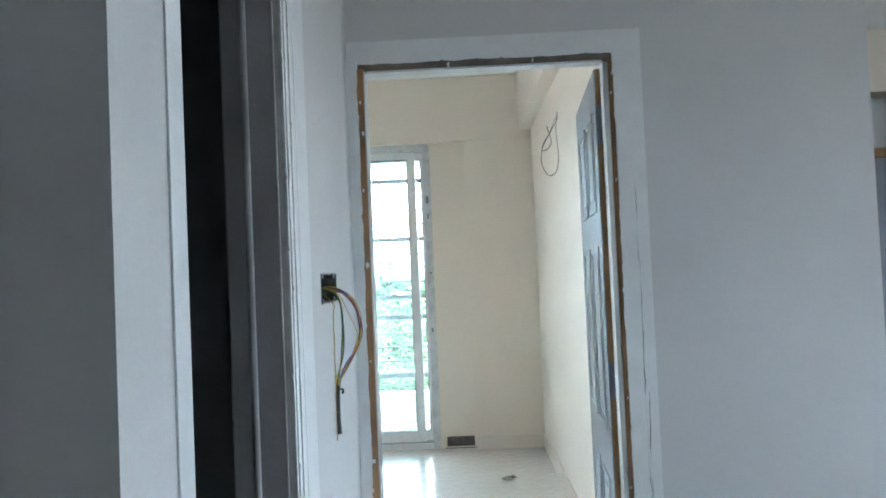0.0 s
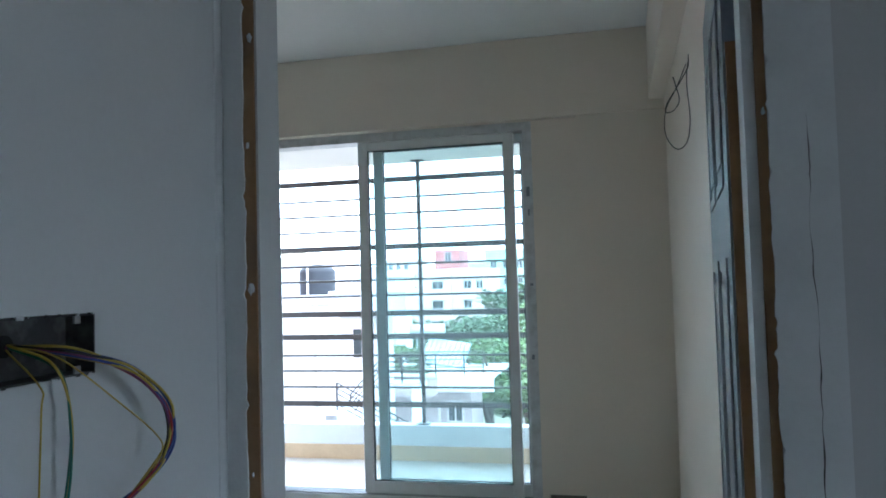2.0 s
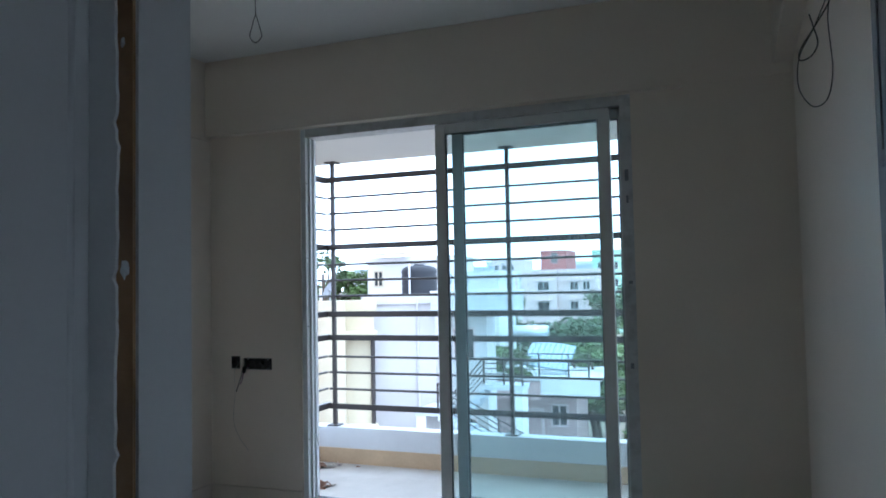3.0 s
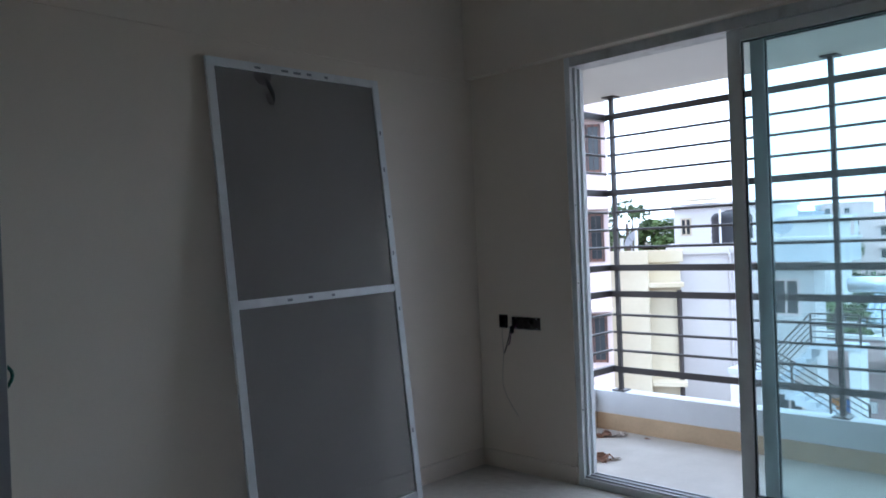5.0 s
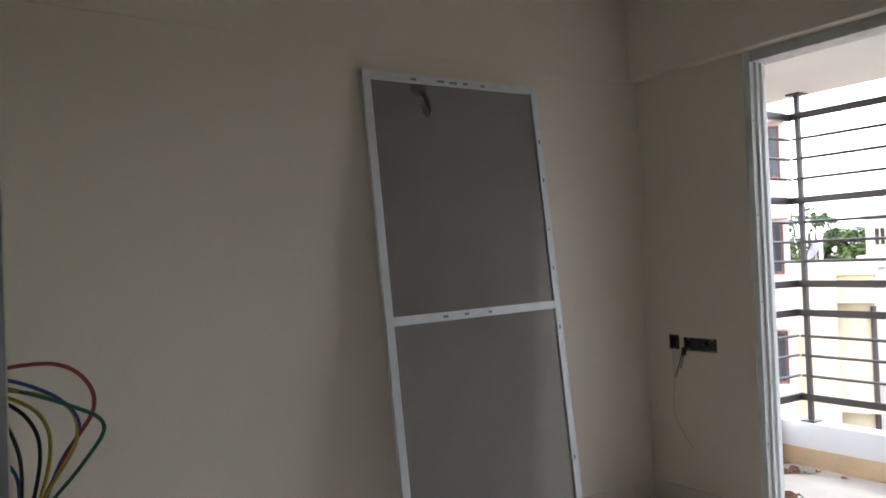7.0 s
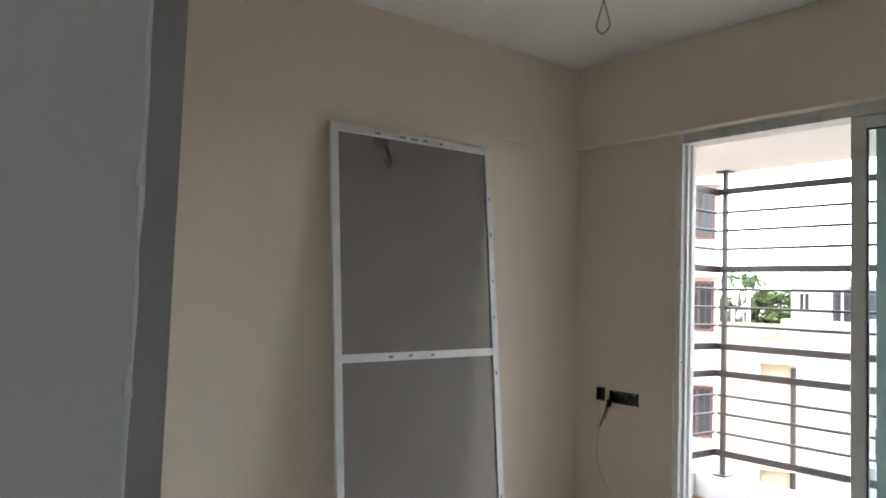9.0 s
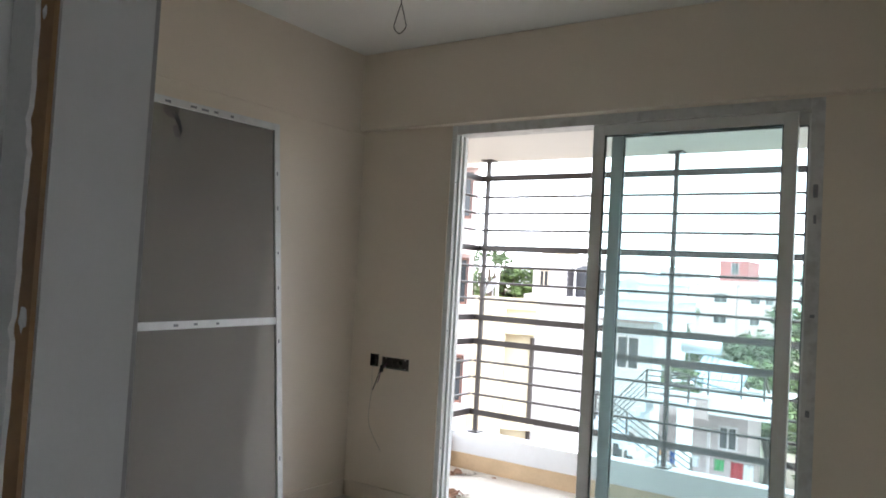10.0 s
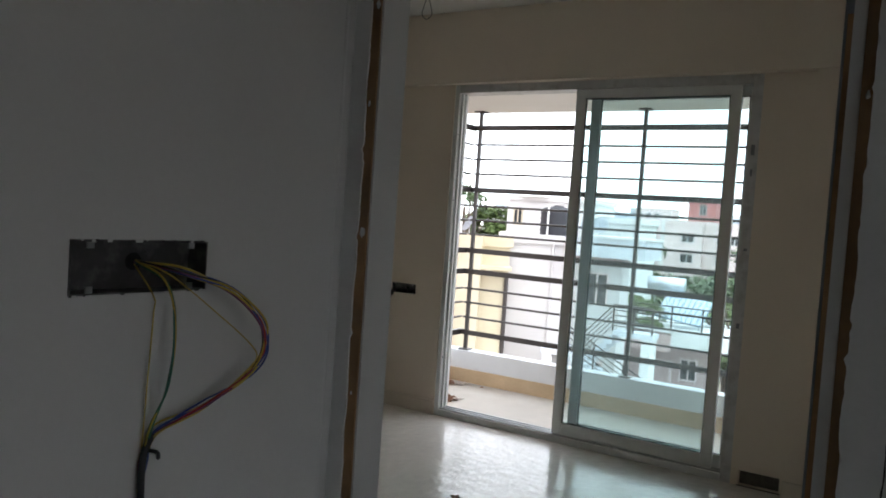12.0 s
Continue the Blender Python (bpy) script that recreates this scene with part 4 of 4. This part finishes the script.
for x in (-12.6, -12.08):
    tagged(part("roof_post", rod((x, 24.1, 0.92), (x, 24.1, 1.35 if x < -12.3 else 1.7), 0.06), WHITEB), "slim white post standing on the roof", "post", "roof posts")


def lower_house():
    """The low house across the lane: wall, canopy, terrace railing, outside stair."""
    ob = house("low rose and white house with a wide white canopy", -10.4, 33.5, -5.9, 36, -2.55, ROSE, [(-7.0, -4.7, 0.75, 0.95)], parapet=0, trim_mat=PINKL, hood=False)
    part("canopy", block(-10.2, 31.6, -2.549, -4.57, 36, -2.42), WHITEB, ob)
    part("canopy_fascia", block(-6.92, 31.5, -3.08, -4.57, 31.6, -2.40), WHITEB, ob, "stained white canopy front")
    part("canopy_fascia", block(-10.2, 31.5, -3.3, -6.93, 31.6, -2.62), ROSE, ob, "dusty rose roof edge")
    d = part("door", block(-8.25, 33.40, -6.6, -7.3, 33.498, -3.95), PINKL, ob)
    part("door_panel", block(-8.15, 33.37, -6.6, -7.4, 33.399, -4.05), ROSE, d)
    part("front_yard", block(-10.4, 30.6, GROUND, -3.9, 33.49, -6.61), GREYB, ob)
    part("yard_wall", block(-6.9, 30.4, -6.6, -3.9, 30.55, -5.55), GREYB, ob)
    return ob


lower_house()


def railing_run(points, height, label, rows=4):
    ob = thing("metal_railing", label, "railing", "railings of the low house")
    for p in points:
        part("post", rod(p, (p[0], p[1], p[2] + height), 0.035), RAIL, ob)
    for a, b in zip(points, points[1:]):
        for i in range(rows):
            z = height * (i + 1) / rows
            part("bar", rod((a[0], a[1], a[2] + z), (b[0], b[1], b[2] + z), 0.026 if i == rows - 1 else 0.018), RAIL, ob)
    return ob


railing_run([(-8.5, 31.65, -2.42), (-7.0, 31.65, -2.42), (-5.8, 31.65, -2.42), (-5.0, 31.65, -2.42)], 0.95, "dark metal terrace railing on the low house roof", 3)
stair = thing("outside_stair", "grey concrete outside stair climbing to the terrace", "stair")
for i in range(8):
    part("step", block(-8.56 + i * 0.153, 25.6, -3.25 + i * 0.165 - 0.3, -8.56 + (i + 1) * 0.153, 26.4, -3.25 + i * 0.165), GREYB, stair)
part("landing", block(-7.335, 25.6, -2.10, -6.0, 26.4, -1.93), GREYB, stair)
for i in range(11):
    part("step", block(-8.66 + i * 0.28, 24.75, -2.75 - i * 0.15 - 0.3, -8.66 + (i + 1) * 0.28, 25.55, -2.75 - i * 0.15), GREYB, stair)
part("landing", block(-9.5, 24.75, -2.9, -8.665, 26.4, -2.73), GREYB, stair)
part("pier", block(-6.35, 25.65, GROUND, -6.05, 26.35, -2.105), WHITEB, stair)
part("pier", block(-9.45, 24.8, GROUND, -9.1, 26.35, -2.905), WHITEB, stair)
part("pier", block(-5.86, 24.8, GROUND, -5.6, 25.5, -4.555), WHITEB, stair)
railing_run([(-8.5, 25.62, -3.2), (-7.34, 25.62, -1.93), (-6.65, 25.62, -1.93), (-6.02, 25.62, -1.93)], 0.87, "dark metal handrail along the stair's upper flight", 5)
railing_run([(-8.66, 24.78, -2.72), (-7.62, 24.78, -3.25), (-6.6, 24.78, -3.8), (-5.62, 24.78, -4.3)], 0.9, "dark metal handrail along the stair's lower flight", 5)


def solar_heater(x, y, z):
    ob = thing("solar_heater", "solar water heater with bright cylinder and tilted panel", "solar heater")
    part("cylinder", tube([Vector((x - 0.75, y, z)), Vector((x + 0.75, y, z + 0.02))], 0.30, 20), STEEL, ob, "", True)
    part("end_cap", tube([Vector((x - 0.78, y, z)), Vector((x - 0.751, y, z))], 0.29, 20), BLUEB, ob)
    m = pose(x + 1.0, y - 0.8, z - 0.95, 32, 8, 0)
    part("panel", block(-0.95, -0.85, 0, 0.95, 0.85, 0.08, m=m), PANEL, ob)
    for i in range(9):
        part("tube", block(-0.9 + i * 0.21, -0.83, 0.081, -0.80 + i * 0.21, 0.83, 0.095, m=m), BLUEB, ob)
    for a in ((x - 0.5, y, z - 1.67), (x + 0.5, y, z - 1.67), (x + 1.8, y - 1.4, z - 1.67)):
        part("leg", rod(a, (a[0], a[1], z - 0.28 if a[1] == y else z - 1.3), 0.03), TRACK, ob)
    return ob


solar_heater(-7.92, 34.0, -0.76)


def cloth(x, y, z, w, h, colour):
    bm = bmesh.new()
    n = 10
    grid = [[bm.verts.new((x + w * i / n, y + 0.04 * math.sin(i * 1.4 + j * 0.2), z - h * j / n)) for j in range(n + 1)] for i in range(n + 1)]
    for i in range(n):
        for j in range(n):
            bm.faces.new((grid[i][j], grid[i + 1][j], grid[i + 1][j + 1], grid[i][j + 1]))
    bmesh.ops.solidify(bm, geom=list(bm.faces), thickness=0.015)
    tagged(part("hanging_cloth", bm, CLOTH[colour], None, "", True), colour + " washing hung over the yard wall", "washing", "washing on the line")


for x, w, h, c in ((-6.35, 0.35, 0.4, "green"), (-5.78, 0.42, 0.85, "red"), (-5.33, 0.32, 0.65, "white"), (-7.4, 0.5, 0.4, "white"), (-7.95, 0.4, 0.5, "blue"), (-8.45, 0.4, 0.4, "orange")):
    cloth(x, 30.35, -4.45, w, h, c)
line = thing("washing_line", "thin dark washing line between two yard poles", "washing line")
part("cord", rod((-9.2, 30.36, -4.44), (-4.4, 30.36, -4.44), 0.012), RAIL, line)
for x in (-9.2, -4.4):
    part("pole", rod((x, 30.36, -6.6 if x < -7 else -5.55), (x, 30.36, -4.4), 0.035), RAIL, line)

# the far town
house("pink three storey house with shaded white windows", -27.55, 103.5, -22.6, 114, 2.75, PINKL, [(-25.3, 0.4, 1.7, 1.2), (-25.3, -2.3, 1.7, 1.2), (-25.3, -5.2, 1.7, 1.2)], trim_mat=WHITEB)
house("pink house wing with small white framed windows", -22.59, 104.5, -17.4, 114, 2.8, PINKL, [(-21.0, 0.4, 1.2, 1.2), (-19.2, 0.4, 1.0, 1.2), (-21.0, -2.3, 1.2, 1.2)], trim_mat=WHITEB)
house("brick red block paled for haze, one tall white panel", -38.3, 158, -32.9, 168, 7.8, HAZYRED, [(-36.1, 5.6, 1.4, 2.2)], trim_mat=WHITEB, hood=False)
house("pale mint green apartment house with white windows", -26.0, 150, -17.5, 160, 7.2, MINT, [(-25 + i * 2.6, z, 1.4, 1.5) for i in range(3) for z in (0.5, 3.8)], trim_mat=WHITEB)
tones = (WHITEB, BLUEB, GREYB, PINKL, WHITEB, YELLOW)
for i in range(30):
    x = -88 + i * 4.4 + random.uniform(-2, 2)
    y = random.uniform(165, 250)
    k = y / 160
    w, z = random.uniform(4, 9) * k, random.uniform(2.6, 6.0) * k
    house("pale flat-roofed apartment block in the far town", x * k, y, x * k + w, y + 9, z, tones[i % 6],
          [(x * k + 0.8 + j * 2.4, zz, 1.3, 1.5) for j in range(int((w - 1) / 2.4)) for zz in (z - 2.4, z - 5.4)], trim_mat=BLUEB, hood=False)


def leaf_mesh(name, centres, per, size, flat):
    """Many small leaf sprays round the centres (x, y, z, radius)."""
    vs, fs = [], []
    for cx, cy, cz, r in centres:
        for _ in range(per):
            d = Vector((random.gauss(0, 1), random.gauss(0, 1), random.gauss(0, 1))).normalized() * r * random.random() ** 0.45
            p = Vector((cx + d.x, cy + d.y, cz + d.z * flat))
            a = Vector((random.uniform(-1, 1), random.uniform(-1, 1), random.uniform(-0.5, 0.5))).normalized()
            b = a.orthogonal().normalized()
            b.rotate(Euler((random.uniform(0, 6), random.uniform(0, 6), 0)))
            s = size * random.uniform(0.5, 1.2)
            k = len(vs)
            vs += [p - a * s, p + b * s * 0.5, p + a * s, p - b * s * 0.5]
            fs.append((k, k + 1, k + 2, k + 3))
    me = bpy.data.meshes.new(name)
    me.from_pydata(vs, [], fs)
    return me


def tree(x, y, top, spread, mat, per=210, size=0.22, base=GROUND, clumps=9, label="leafy green tree with an uneven rounded crown"):
    ob = thing("tree", label, "tree", "trees between the houses")
    h = top - base
    trunk = smooth_line([(x, y, base), (x + random.uniform(-0.3, 0.3), y, base + h * 0.3), (x + random.uniform(-0.4, 0.4), y, base + h * 0.62), (x, y, base + h * 0.86)], 5)
    part("trunk", tube(trunk, 0.05 * h ** 0.8, 9, 0.012 * h ** 0.8), BARK, ob, "", True)
    centres = [(x, y, top - spread * 0.35, spread * 0.42)]
    for i in range(clumps):
        a, q = 2 * math.pi * i / clumps + random.uniform(-0.3, 0.3), random.uniform(0.35, 0.95)
        c = (x + spread * q * math.cos(a), y + spread * q * math.sin(a), top - spread * random.uniform(0.3, 1.5), spread * random.uniform(0.25, 0.5))
        centres.append(c)
        s = trunk[random.randint(5, len(trunk) - 2)]
        part("limb", tube(smooth_line([s, ((s.x + c[0]) / 2, (s.y + c[1]) / 2, (s.z + c[2]) / 2 + 0.3), c[:3]], 4), 0.012 * h ** 0.8, 6, 0.02), BARK, ob, "", True)
    crown = new("crown", leaf_mesh("crown", centres, per, size, 0.75))
    crown.data.materials.append(mat)
    crown.parent = ob
    return ob


for x, y, top, spread in ((-13.6, 47, -0.8, 2.6), (-11.4, 45, -0.9, 2.4), (-9.4, 48, -0.6, 2.9), (-10.2, 41, -1.9, 1.8), (-8.4, 40, -1.7, 1.9), (-6.6, 41, -1.5, 2.0), (-4.6, 41, -1.4, 2.2), (-15.5, 49, -0.9, 2.4), (-7.2, 46, -0.4, 3.0), (-5.0, 47, 0.2, 3.2), (-2.6, 45, 0.5, 3.2),
                          (-0.4, 48, 0.0, 3.2), (1.8, 46, 0.4, 3.0), (-4.0, 38, -2.4, 2.2), (-2.2, 36.5, -2.8, 2.4), (0.2, 38, -2.6, 2.4), (4.0, 47, 0.3, 3.0)):
    tree(x, y, top, spread, random.choice((LEAF, LEAF, LEAFD)))
tree(-23.85, 43.4, 4.0, 1.7, LEAFD, 70, 0.2, clumps=7, label="tall thin tree with sparse dark leaves")
for x, y, top, spread in ((-8.6, 32.8, -1.3, 0.7), (-7.9, 32.5, -1.6, 0.55), (-6.3, 35.3, -1.2, 0.8), (-5.4, 34.8, -1.1, 0.8), (-9.4, 33.4, -1.2, 0.8)):
    tree(x, y, top, spread, LEAF, 60, 0.13, base=-2.42, clumps=6, label="bushy potted shrub on the low house terrace")
for x, top in ((-26.2, 2.3), (-24.6, 2.4), (-23.2, 2.6), (-21.9, 2.7), (-20.6, 2.2), (-19.0, 2.1)):
    tree(x, 46 + random.uniform(-1, 2), top, 1.6, LEAF, 230, 0.18)
for x, y, top in ((-32, 95, -0.5), (-28.5, 96, 1.0), (-15, 98, 0.5), (-12, 95, 1.4), (-9, 97, 1.8), (-5, 95, 1.5), (0, 96, 1.0), (-40, 120, 1.0), (-46, 130, 1.2)):
    tree(x, y, top, 3.6, LEAFD, 150, 0.42)
